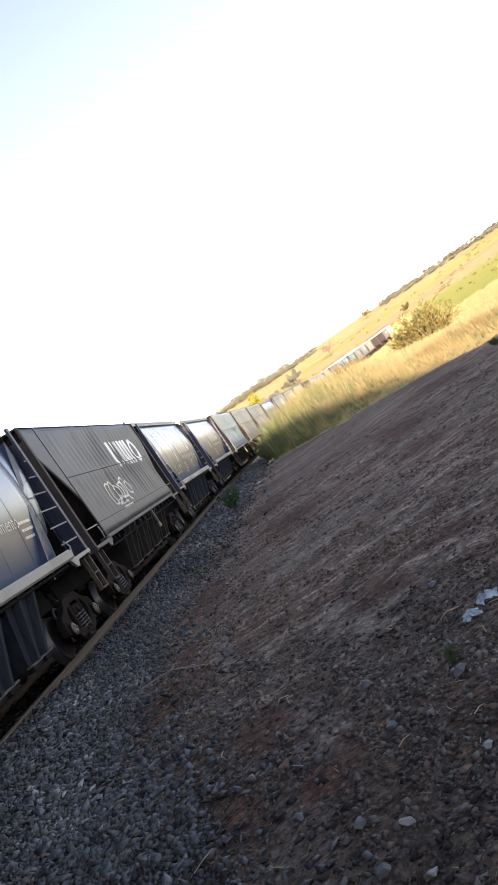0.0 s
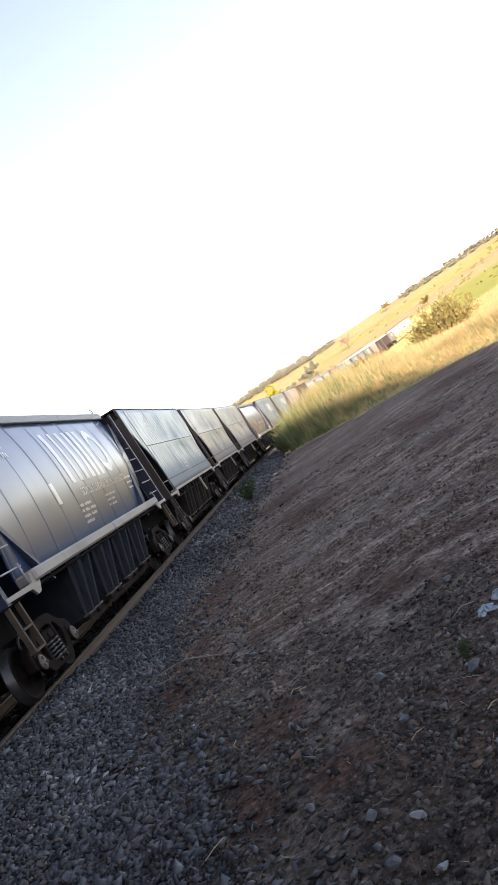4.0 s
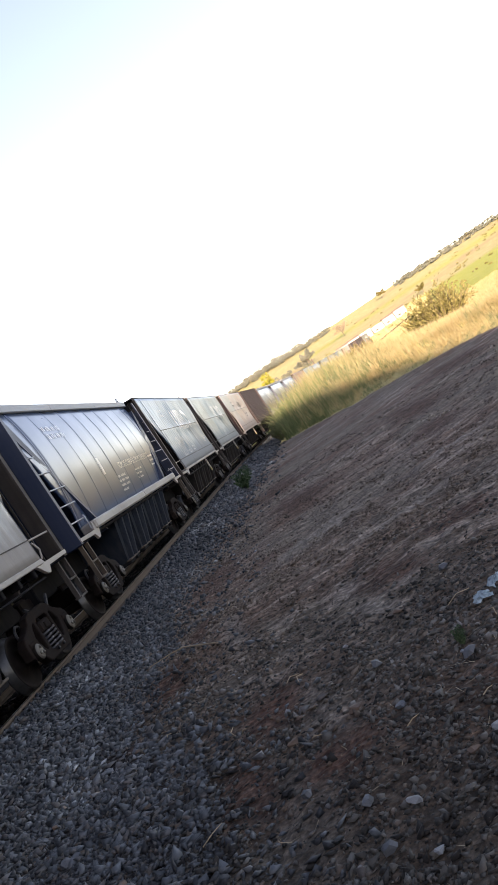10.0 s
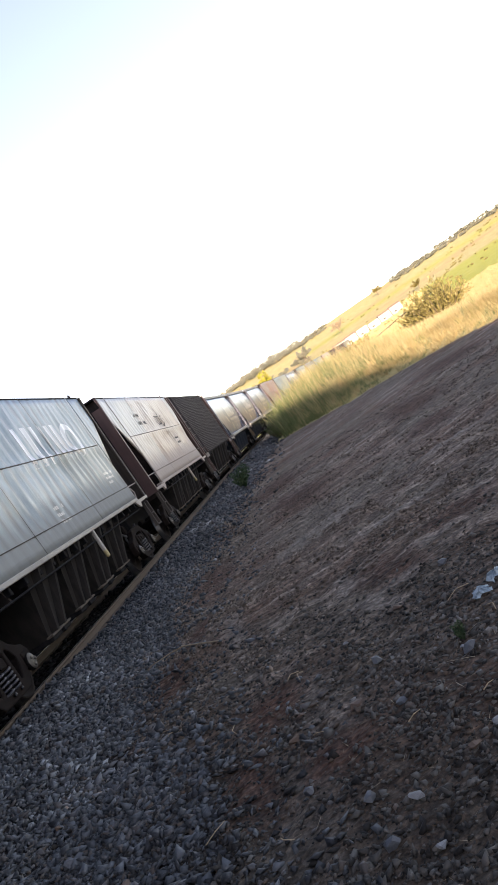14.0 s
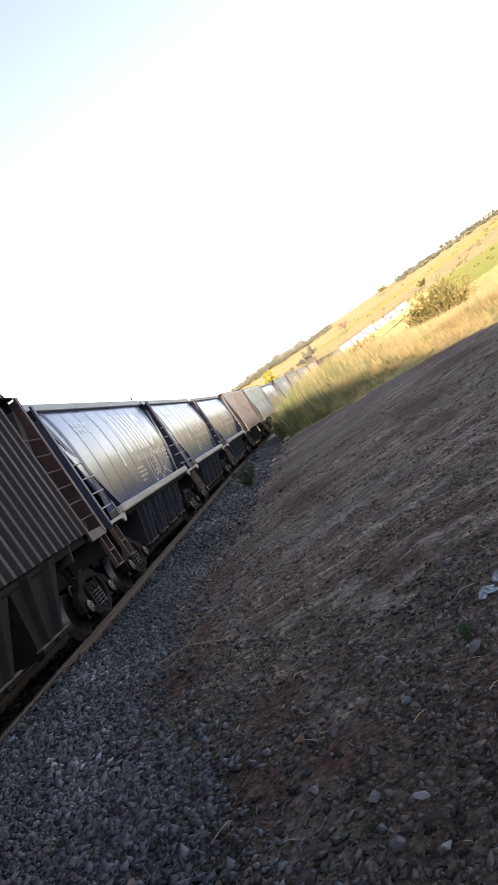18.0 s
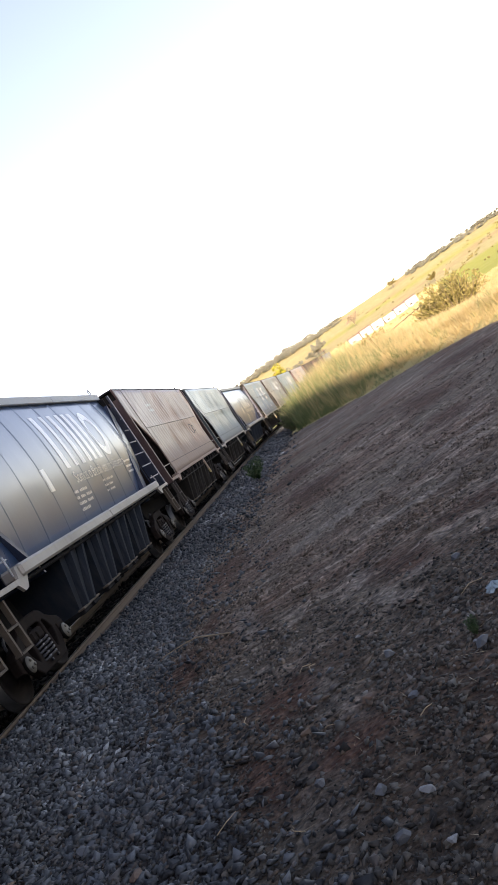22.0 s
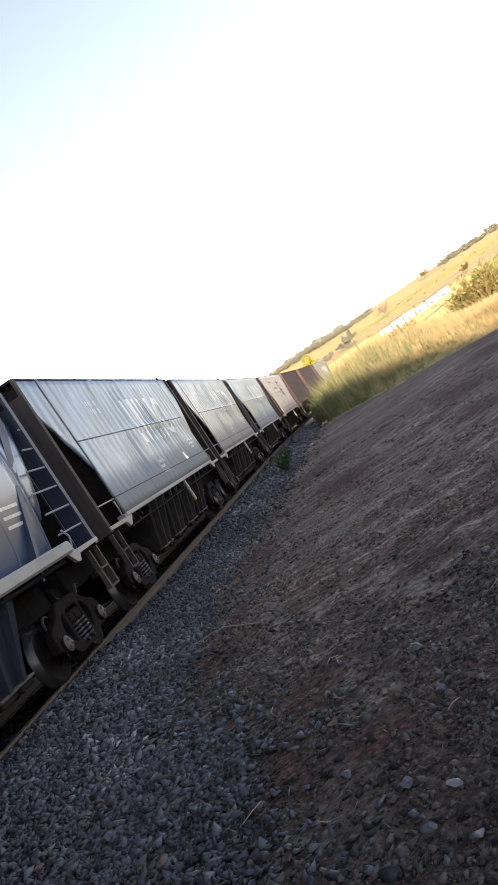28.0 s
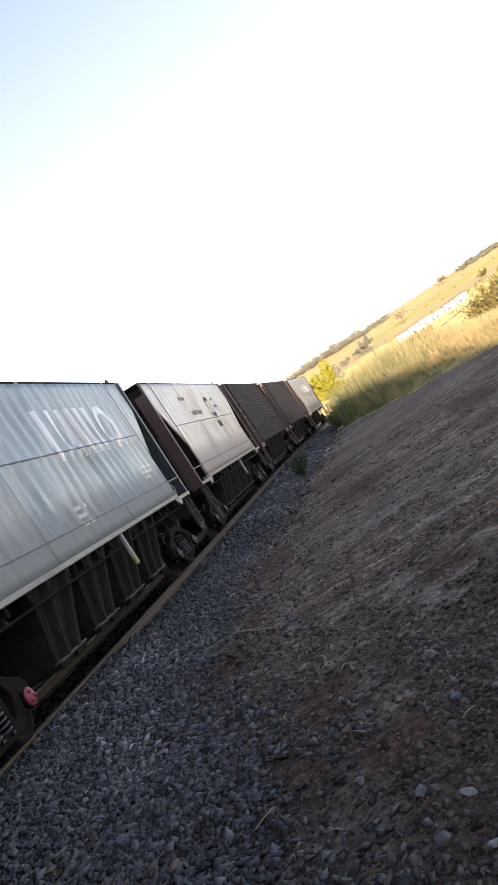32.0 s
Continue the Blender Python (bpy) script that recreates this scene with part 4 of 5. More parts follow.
def decorate(w, kind, marks):
    """Painted marks on the camera side."""
    sheet_ob = next(o for o in w.children if o.name.startswith("side_sheet") and o.data.vertices[0].co.x > 0)
    lift = 0.006 if kind == "round" else 0.004
    makers = {"text": (writing_on, "slogan"), "bars": (bars_on, "stencil"), "scribble": (scribble_on, "graffiti"), "square": (strip_on, "painted_patch"), "ring": (ring_on, "round_mark")}
    for what, *a in marks:
        if what == "mark":
            y0, z0, h = a
            for p, q in ((0.0, 0.24), (0.6, 0.84), (1.12, 1.36), (1.64, 1.88), (2.08, 2.32), (2.52, 2.76)):
                s = Shape()
                strip_on(kind, s, y0 + p, y0 + q, z0, z0 + h, lift, 6, -0.06)
                part("painted_mark", s, WHITE, sheet_ob, "worn white paint")
            s = Shape()
            ring_on(kind, s, y0 + 3.45, z0 + h / 2, 0.5, h / 2, 0.36, lift)
            part("round_mark", s, WHITE, sheet_ob, "worn white paint")
            continue
        if what == "stripes":
            s = Shape()
            strip_on(kind, s, a[0], a[0] + 0.62, a[1], a[1] + 0.05, lift)
            part("painted_stripe", s, WHITE, sheet_ob, "worn white paint")
            continue
        dark = what.startswith("dark_")
        make, name = makers[what.replace("dark_", "")]
        shape = Shape()
        make(kind, shape, *a, lift=lift + (0.003 if "scribble" in what else 0))
        mark = part(name, shape, BLACK if dark else FADED if kind != "round" and what in ("bars", "scribble") else WHITE, sheet_ob, "faded dark paint" if dark else "worn white paint")
        if name in ("stencil", "graffiti", "slogan"):
            mark["kind"] = "stuff"


def repaint(w, side_mat=None, frame_mat=None, sill_mat=None):
    for o in w.children_recursive:
        key = o.name.split(".")[0]
        m = side_mat if key in ("side_sheet",) else frame_mat if key in ("end_post", "weld_seam") else sill_mat if key in ("side_sill", "end_sill_plate", "side_lever") else None
        if m:
            o.material_slots[0].link = "OBJECT"
            o.material_slots[0].material = m


UNIT = 8.2
GAPS = [-22.63, -20.95, -19.27, -17.59, -15.91, -14.23, -12.72, -10.9, -9.16, -7.53, -5.94, -4.3, -2.6, -1.04, 0.72, 2.45, 4.02, 5.6, 7.16, 8.8, 10.48, 12.14, 13.76, 15.44, 17.04, 18.77, 20.57, 22.18, 23.91]


def rolled(t):
    """Metres that the train has rolled at t seconds, from its place at 16 s."""
    q = (t - 16) / 16
    return UNIT * 16 * (q + 0.0015 * q * q + 0.0187 * q ** 3)


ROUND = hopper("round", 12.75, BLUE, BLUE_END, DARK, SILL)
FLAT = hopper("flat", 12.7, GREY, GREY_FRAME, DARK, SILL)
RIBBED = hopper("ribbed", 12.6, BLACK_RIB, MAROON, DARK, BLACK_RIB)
SLOGAN = "SOMOS O BRASIL EM MOVIMENTO"
BLUE_MARKS = [("mark", -0.2, 2.72, 1.25), ("text", SLOGAN, 0.0, 2.4, 0.26, 4.1), ("square", -1.75, -1.5, 2.4, 2.85), ("stripes", 4.1, 2.42), ("stripes", 4.1, 2.28), ("stripes", 4.1, 2.14),
              ("bars", -0.6, 2.2, 4, [(0.3, 0.5), (0.2, 0.3, 0.4), (0.5, 0.4), (0.6,)], 0.06, 0.12), ("bars", 1.6, 2.2, 3, [(0.22, 0.3, 0.2), (0.3, 0.3), (0.2, 0.4)], 0.05, 0.12), ("bars", -3.9, 3.75, 2, [(0.2, 0.3, 0.2, 0.3)], 0.12, 0.2)]
FLAT_BARS = [("bars", 3.9, 2.35, 3, [(0.5, 0.3), (0.7,), (0.4,)], 0.06, 0.12), ("bars", -3.2, 3.85, 2, [(0.2, 0.25, 0.2)], 0.12, 0.2), ("bars", -0.6, 2.1, 3, [(0.3, 0.2), (0.4,), (0.25, 0.2)], 0.07, 0.14)]
LOWER_MARKS = [("text", "Somos o Brasil em movimento", -0.1, 2.38, 0.36, 4.2) if m[0] == "text" else m for m in BLUE_MARKS]
A = dict(kind="round", base=ROUND)
B = dict(kind="flat", base=FLAT)
D = dict(kind="ribbed", base=RIBBED)
BLUE_LABEL = "blue rounded hopper wagon with pale sill and white markings"
GREY_LABEL = "weathered grey flat-sided hopper wagon with dented side panels"
DARK_LABEL = "dark brown hopper wagon with close vertical ribs"
CONSIST = [
    # four unseen wagons ahead, added to carry the train's shade past the camera
    dict(B, label=GREY_LABEL), dict(A, label=BLUE_LABEL), dict(B, label=GREY_LABEL), dict(A, label=BLUE_LABEL), 
    dict(A, label=BLUE_LABEL, marks=LOWER_MARKS),
    dict(B, low=0.955, shift=0.15, label="dark grey flat-sided hopper wagon with faded white marks", paint=(GREY_DARK, GREY_FRAME, GREY_DARK), marks=[("mark", 0.6, 3.0, 0.9), ("scribble", -2.6, 1.95, 2.6, 0.8, 5, 0.06), ("bars", -2.0, 2.1, 3, [(0.5, 0.6), (0.9,), (0.7, 0.3)], 0.07, 0.13)]),
    dict(A, shift=0.25, label="blue rounded hopper wagon with graffiti on its side", marks=BLUE_MARKS + [("scribble", -3.4, 1.8, 1.6, 0.55, 8), ("scribble", 1.3, 1.75, 2.2, 0.7, 9)]),
    dict(A, label=BLUE_LABEL, marks=BLUE_MARKS),
    dict(B, label="weathered pale blue-grey hopper wagon with dented side panels", paint=(PALE_BLUE, GREY_FRAME, SILL), marks=FLAT_BARS),
    dict(B, label=GREY_LABEL, marks=FLAT_BARS),
    dict(B, label=GREY_LABEL, marks=FLAT_BARS + [("square", -1.0, -0.7, 2.9, 3.0)]),
    dict(A, label=BLUE_LABEL, marks=[m for m in BLUE_MARKS if m[0] != "mark"]),
    dict(B, label="faded blue-grey hopper wagon with white marks and graffiti", paint=(GREY_BLUE, GREY_FRAME, SILL), marks=FLAT_BARS + [("mark", -0.6, 2.95, 0.95), ("scribble", -3.6, 1.9, 2.4, 0.8, 15)]),
    dict(B, label="weathered pale hopper wagon with faint white marks", paint=(GREY_GREEN, GREY_FRAME, SILL), marks=FLAT_BARS + [("mark", 0.0, 2.95, 0.9)]),
    dict(B, label="chalky pink-white hopper wagon with maroon end frames", paint=(PINK, MAROON, PINK), marks=[("dark_bars", -2.6, 3.75, 2, [(0.3, 0.5), (0.7, 0.6)], 0.12, 0.3), ("dark_scribble", 0.8, 3.2, 1.6, 0.6, 4), ("dark_bars", 2.2, 2.6, 2, [(0.4, 0.3)], 0.08, 0.2)]),
    dict(D, shift=-0.25, label=DARK_LABEL),
    dict(A, label="blue rounded hopper wagon with large graffiti letters", marks=BLUE_MARKS + [("scribble", 1.2, 1.66, 3.9, 1.0, 23, 0.07)]),
    dict(A, label=BLUE_LABEL, marks=BLUE_MARKS),
    dict(A, label=BLUE_LABEL, marks=LOWER_MARKS),
    dict(B, label="rusty pinkish-brown hopper wagon with maroon end frames", paint=(RUST, MAROON, RUST), marks=[("bars", -3.0, 3.85, 2, [(0.2, 0.25, 0.3)], 0.1, 0.2), ("dark_scribble", 2.4, 2.4, 0.9, 0.5, 6)]),
    dict(B, label="pale blue-grey patched hopper wagon with teal end frames", paint=(GREY_GREEN, TEAL_FRAME, SILL), marks=[("bars", 3.9, 2.35, 3, [(0.5, 0.3), (0.7,), (0.4,)], 0.06, 0.12)]),
    dict(A, label=BLUE_LABEL, marks=BLUE_MARKS),
    dict(B, label="faded blue-grey flat-sided hopper wagon with large white marks", paint=(GREY_BLUE, GREY_FRAME, SILL), marks=FLAT_BARS + [("mark", -0.4, 2.68, 1.25), ("square", 2.3, 2.6, 1.85, 2.1)]),
    dict(B, label="weathered grey flat-sided hopper wagon with large white marks", marks=FLAT_BARS + [("mark", 0.3, 2.95, 1.0)]),
    dict(B, label="pale grey-green hopper wagon with teal end frames", paint=(GREY_GREEN, TEAL_FRAME, SILL), marks=FLAT_BARS + [("mark", 0.2, 2.95, 1.0)]),
    dict(B, label="chalky pink-white hopper wagon with a dark round mark", paint=(PINK, MAROON, PINK), marks=[("dark_ring", 1.7, 3.55, 0.5, 0.42, 0.3), ("dark_square", 1.45, 1.95, 2.75, 2.98), ("dark_bars", -2.6, 3.9, 1, [(0.3, 0.5)], 0.14, 0.3), ("dark_bars", -1.9, 3.35, 1, [(0.9, 0.7)], 0.16, 0.3), ("dark_bars", 2.6, 3.8, 2, [(0.5,), (0.3, 0.2)], 0.12, 0.3)]),
    dict(D, label=DARK_LABEL), dict(D, label=DARK_LABEL),
    dict(B, label="pale grey hopper wagon at the end of the train", paint=(GREY, GREY_FRAME, SILL), marks=[("mark", -0.3, 3.0, 0.8)]),
]


def wagon_pose(gap_a, gap_b, t):
    s = UNIT * (gap_a + gap_b) / 2 - rolled(t)
    xa, ya, za, _ = along(s - 4.6)
    xb, yb, zb, _ = along(s + 4.6)
    yaw = math.degrees(math.atan2(-(xb - xa), yb - ya))
    return pose((xa + xb) / 2, (ya + yb) / 2, (za + zb) / 2, math.degrees(math.atan2(zb - za, 9.2)), 0, yaw)


TRAIN = []
for i, spec in enumerate(CONSIST):
    base = spec["base"]
    a, b = (GAPS[i], GAPS[i + 1]) if i + 1 < len(GAPS) else (GAPS[-1], GAPS[-1] + 1.68)
    a, b = a + spec.get("shift", 0.0) / UNIT, b + spec.get("shift", 0.0) / UNIT
    w = copy_thing(base, wagon_pose(a, b, 0))
    if "paint" in spec:
        repaint(w, *spec["paint"])
    if "low" in spec:
        w.scale.z = spec["low"]
    if "marks" in spec:
        decorate(w, spec["kind"], spec["marks"])
    tagged(w, spec["label"], "hopper wagon", "hopper wagons of the train")
    TRAIN.append((w, a, b))
# one wagon late in the train has a red bearing cap
for o in TRAIN[24][0].children_recursive:
    if o.name.startswith("wheelset") and abs(o.matrix_basis.translation.y - 0.785) < 0.01 and o.parent.matrix_basis.translation.y < 0:
        o.material_slots[1].link, o.material_slots[1].material = "OBJECT", RED_CAP
for base in (ROUND, FLAT, RIBBED):
    for o in list(base.children_recursive) + [base]:
        bpy.data.objects.remove(o)


# ---- loose stone ----
def stones(name, xs, ys, sizes, material, label, category, sink=0.25):
    """Many broken stones in one mesh."""
    base = np.array([(1, 0, 0), (0, 1, 0), (-1, 0, 0), (0, -1, 0), (0, 0, 1), (0, 0, -1)], float)
    tris = np.array([(0, 1, 4), (1, 2, 4), (2, 3, 4), (3, 0, 4), (1, 0, 5), (2, 1, 5), (3, 2, 5), (0, 3, 5)])
    n = len(xs)
    p = (base[None] + rng.uniform(-0.5, 0.5, (n, 6, 3))) * np.stack([rng.uniform(0.95, 1.45, n), rng.uniform(0.75, 1.1, n), rng.uniform(0.45, 0.85, n)], -1)[:, None, :]
    q = rng.normal(0, 1, (n, 4)) * np.array([1.0, 0.45, 0.45, 1.0])
    q /= np.linalg.norm(q, axis=1)[:, None]
    w, u = q[:, None, :1], q[:, None, 1:]
    side = np.cross(np.broadcast_to(u, p.shape), p)
    p = (p + 2 * (w * side + np.cross(np.broadcast_to(u, p.shape), side))) * sizes[:, None, None]
    x, y, z = p[..., 0], p[..., 1], p[..., 2] * 0.85
    g = ground_z(xs, ys)
    v = np.stack([x + xs[:, None], y + ys[:, None], z + (g + sizes * (0.55 - sink))[:, None]], -1).reshape(-1, 3)
    f = (tris[None] + (np.arange(n) * 6)[:, None, None]).reshape(-1, 3)
    return tagged(new(name, raw_mesh(name, v, f, material)), label, category, kind="stuff")


def build_stones():
    grey = island("broken_grey_stone", [(0.0, (0.007, 0.007, 0.008)), (0.26, (0.019, 0.022, 0.025)), (0.5, (0.055, 0.065, 0.072)), (0.64, (0.094, 0.108, 0.118)), (0.72, (0.068, 0.057, 0.049)), (0.84, (0.155, 0.174, 0.184)), (1.0, (0.5, 0.54, 0.54))], 0.6, 0.4, grain=0.35)
    brown = island("earthy_stone", [(0.0, (0.008, 0.006, 0.005)), (0.28, (0.021, 0.019, 0.016)), (0.5, (0.064, 0.06, 0.052)), (0.64, (0.11, 0.107, 0.096)), (0.74, (0.085, 0.06, 0.043)), (0.88, (0.18, 0.175, 0.16)), (1.0, (0.45, 0.44, 0.41))], 0.75, 0.3, grain=0.3)
    chips = island("pale_stone_chips", [(0.0, (0.03, 0.023, 0.017)), (0.4, (0.085, 0.064, 0.047)), (0.7, (0.18, 0.145, 0.115)), (1.0, (0.44, 0.38, 0.32))], 0.8, 0.25)
    # ballast shoulder: packed near, thinner far off
    xs, ys, sz = [], [], []
    for y0, y1, per, size in ((-6, 1.8, 500, 0.0215), (1.8, 9, 1050, 0.0235), (9, 18, 760, 0.0265), (18, 34, 300, 0.04), (34, 75, 70, 0.065)):
        wide = 5.4 if y1 < 10 else 4.4
        n = int((y1 - y0) * (wide - 0.9) * per)
        d = rng.uniform(0.9, wide, n)
        y = rng.uniform(y0, y1, n)
        lim = shoulder(y) + 0.3 * wave(d, y, 1, 1.5, 5) + rng.normal(0, 0.1, n)
        keep = rng.random(n) < np.where(d < lim, 1.0, 0.5 * np.exp(-np.maximum(d - lim, 0) / 0.4)) * (1 - 0.85 * red_at(line_x(y) + d, y))
        keep &= ~((d < 1.35) & (rng.random(n) < 0.45))
        xs.append((line_x(y) + d)[keep]); ys.append(y[keep]); sz.append((size * np.minimum(rng.lognormal(-0.03, 0.38, n), 2.1))[keep])
    beside = [np.concatenate(q) for q in (xs, ys, sz)]
    xs, ys, sz = [], [], []
    for y0, y1, per in ((4, 30, 130), (30, 90, 40)):
        n = int((y1 - y0) * 1.4 * per)
        d, y = rng.uniform(-0.72, 0.72, n), rng.uniform(y0, y1, n)
        xs.append(line_x(y) + d); ys.append(y); sz.append(0.05 * rng.lognormal(0, 0.25, n))
        d = rng.uniform(-3.2, -0.95, n)
        xs.append(line_x(y) + d); ys.append(y); sz.append(0.06 * rng.lognormal(0, 0.25, n))
    # darker copy of the ballast stone, painting in the shade beneath the wagons
    shade_dark = island("shade_dark_stone", [(0.0, (0.01, 0.01, 0.01)), (0.6, (0.022, 0.021, 0.02)), (1.0, (0.045, 0.042, 0.038))], 0.9, 0.1)
    stones("ballast", np.concatenate(xs), np.concatenate(ys), np.concatenate(sz), shade_dark, "ballast between and beyond the rails, painted dark as shade", "gravel")
    stones("ballast", *beside, grey, "grey crushed-stone ballast beside the rails", "gravel")
    # stones strewn over the earth, in drifts
    xs, ys, sz = [], [], []
    for y0, y1, per, size in ((-6, 1.8, 420, 0.0125), (1.8, 6, 1400, 0.0122), (6, 12, 1000, 0.0118), (12, 26, 380, 0.0145), (26, 45, 20, 0.017)):
        n = int((y1 - y0) * 10.5 * per * 1.1)
        x, y = rng.uniform(-3.6, max(0.36 * y1 + 1.7, 3.2), n), rng.uniform(y0, y1, n)
        drift = wave(x, y, 0.9, 2.6, 31) + 0.5 * wave(x, y, 0.35, 0.6, 32) + 0.35 * np.clip((6 - y) / 4, -0.6, 1) + 0.25 * np.clip((-1 - x) / 2, 0, 1)
        keep = (rng.random(n) < np.clip(0.5 + 1.6 * drift, np.where(y < 7, 0.42, 0.1), 1) * (1 - 0.8 * red_at(x, y)) * (1 - 0.85 * bare_at(x, y))) & (rng.random(n) < np.clip((np.maximum(0.36 * y + 1.6, 3.0) - x) / 1.2, 0, 1))
        xs.append(x[keep]); ys.append(y[keep]); sz.append((size * np.minimum(rng.lognormal(-0.1, 0.55, n), 2.6))[keep])
    xs, ys, sz = np.concatenate(xs), np.concatenate(ys), np.concatenate(sz)
    far = ys + rng.normal(0, 1.2, len(ys)) > 8.0
    stones("strewn_stones", xs[~far], ys[~far], sz[~far], brown, "earthy stones strewn over red-brown soil", "stones", 0.4)
    stones("stone_chips", xs[far], ys[far], sz[far], chips, "pale stone chips on scraped red-brown soil", "stones", 0.4)


build_stones()


def build_loose_stones():
    """Single larger stones that stand out from the ballast and the soil."""
    r = random.Random(41)
    paint = {"pale": plain("pale_grey_stone", (0.165, 0.175, 0.18), 0.7, 0, 0.4, 30), "dark": plain("dark_blue_grey_stone", (0.075, 0.085, 0.095), 0.65, 0, 0.4, 30), "brown": plain("earth_brown_stone", (0.11, 0.075, 0.055), 0.8, 0, 0.4, 30)}
    forms = {}
    for tint, m in paint.items():
        for k in range(3):
            bm = bmesh.new()
            for _ in range(13):
                q = Vector((r.gauss(0, 1), r.gauss(0, 1), r.gauss(0, 1))).normalized()
                bm.verts.new((q.x * 1.25, q.y * 0.95, q.z * 0.6))
            out = bmesh.ops.convex_hull(bm, input=bm.verts[:])
            bmesh.ops.delete(bm, geom=[g for g in out["geom_unused"] if isinstance(g, bmesh.types.BMVert)], context="VERTS")
            me = bpy.data.meshes.new("stone")
            bm.to_mesh(me)
            bm.free()
            me.materials.append(m)
            forms[tint, k] = me
    words = {"pale": "pale grey angular stone lying on darker gravel", "dark": "dark blue-grey broken stone lying on gravel", "brown": "earth-brown angular stone lying on stony soil"}
    for k in range(64):
        y = r.uniform(3.2, 7.6)
        on_soil = k % 3 == 0
        x = r.uniform(-1.2, 0.1 + 0.12 * y) if on_soil else r.uniform(XC + 1.5, XC + float(shoulder(y)))
        tint = r.choice(("brown", "brown", "dark", "pale")) if on_soil else r.choice(("dark", "dark", "dark", "pale", "brown"))
        size = r.uniform(0.028, 0.05) * (0.75 if tint == "pale" else 1)
        ob = tagged(new("stone", forms[tint, r.randrange(3)]), words[tint], "stone", "larger loose stones")
        ob.matrix_basis = pose(x, y, float(ground_z(np.array(x), np.array(y))) + size * 0.75, r.uniform(-18, 18), r.uniform(-18, 18), r.uniform(0, 360)) @ Matrix.Scale(size, 4)


build_loose_stones()


# ---- grass ----
def blades(name, xs, ys, heights, widths, material, label, lean=0.35, kind="stuff", base_z=None):
    n = len(xs)
    a = rng.uniform(0, 6.283, n)
    bend = np.abs(rng.normal(0, lean, n)) * heights
    g = ground_z(xs, ys) - 0.03 if base_z is None else base_z
    cx, sy = np.cos(a), np.sin(a)
    v = np.zeros((n, 5, 3))
    for k, (h, w, b) in enumerate(((0, 1, 0), (0, -1, 0), (0.55, 0.8, 0.3), (0.55, -0.8, 0.3), (1, 0, 1))):
        v[:, k, 0] = xs + cx * bend * b - sy * widths * w * 0.5
        v[:, k, 1] = ys + sy * bend * b + cx * widths * w * 0.5
        v[:, k, 2] = g + heights * h * np.where(b == 1, 1 - 0.25 * np.minimum(bend / heights, 1), 1)
    f = np.array([(0, 1, 3), (0, 3, 2), (2, 3, 4)])
    f = (f[None] + (np.arange(n) * 5)[:, None, None]).reshape(-1, 3)
    return tagged(new(name, raw_mesh(name, v.reshape(-1, 3), f, material)), label, "grass", kind=kind)


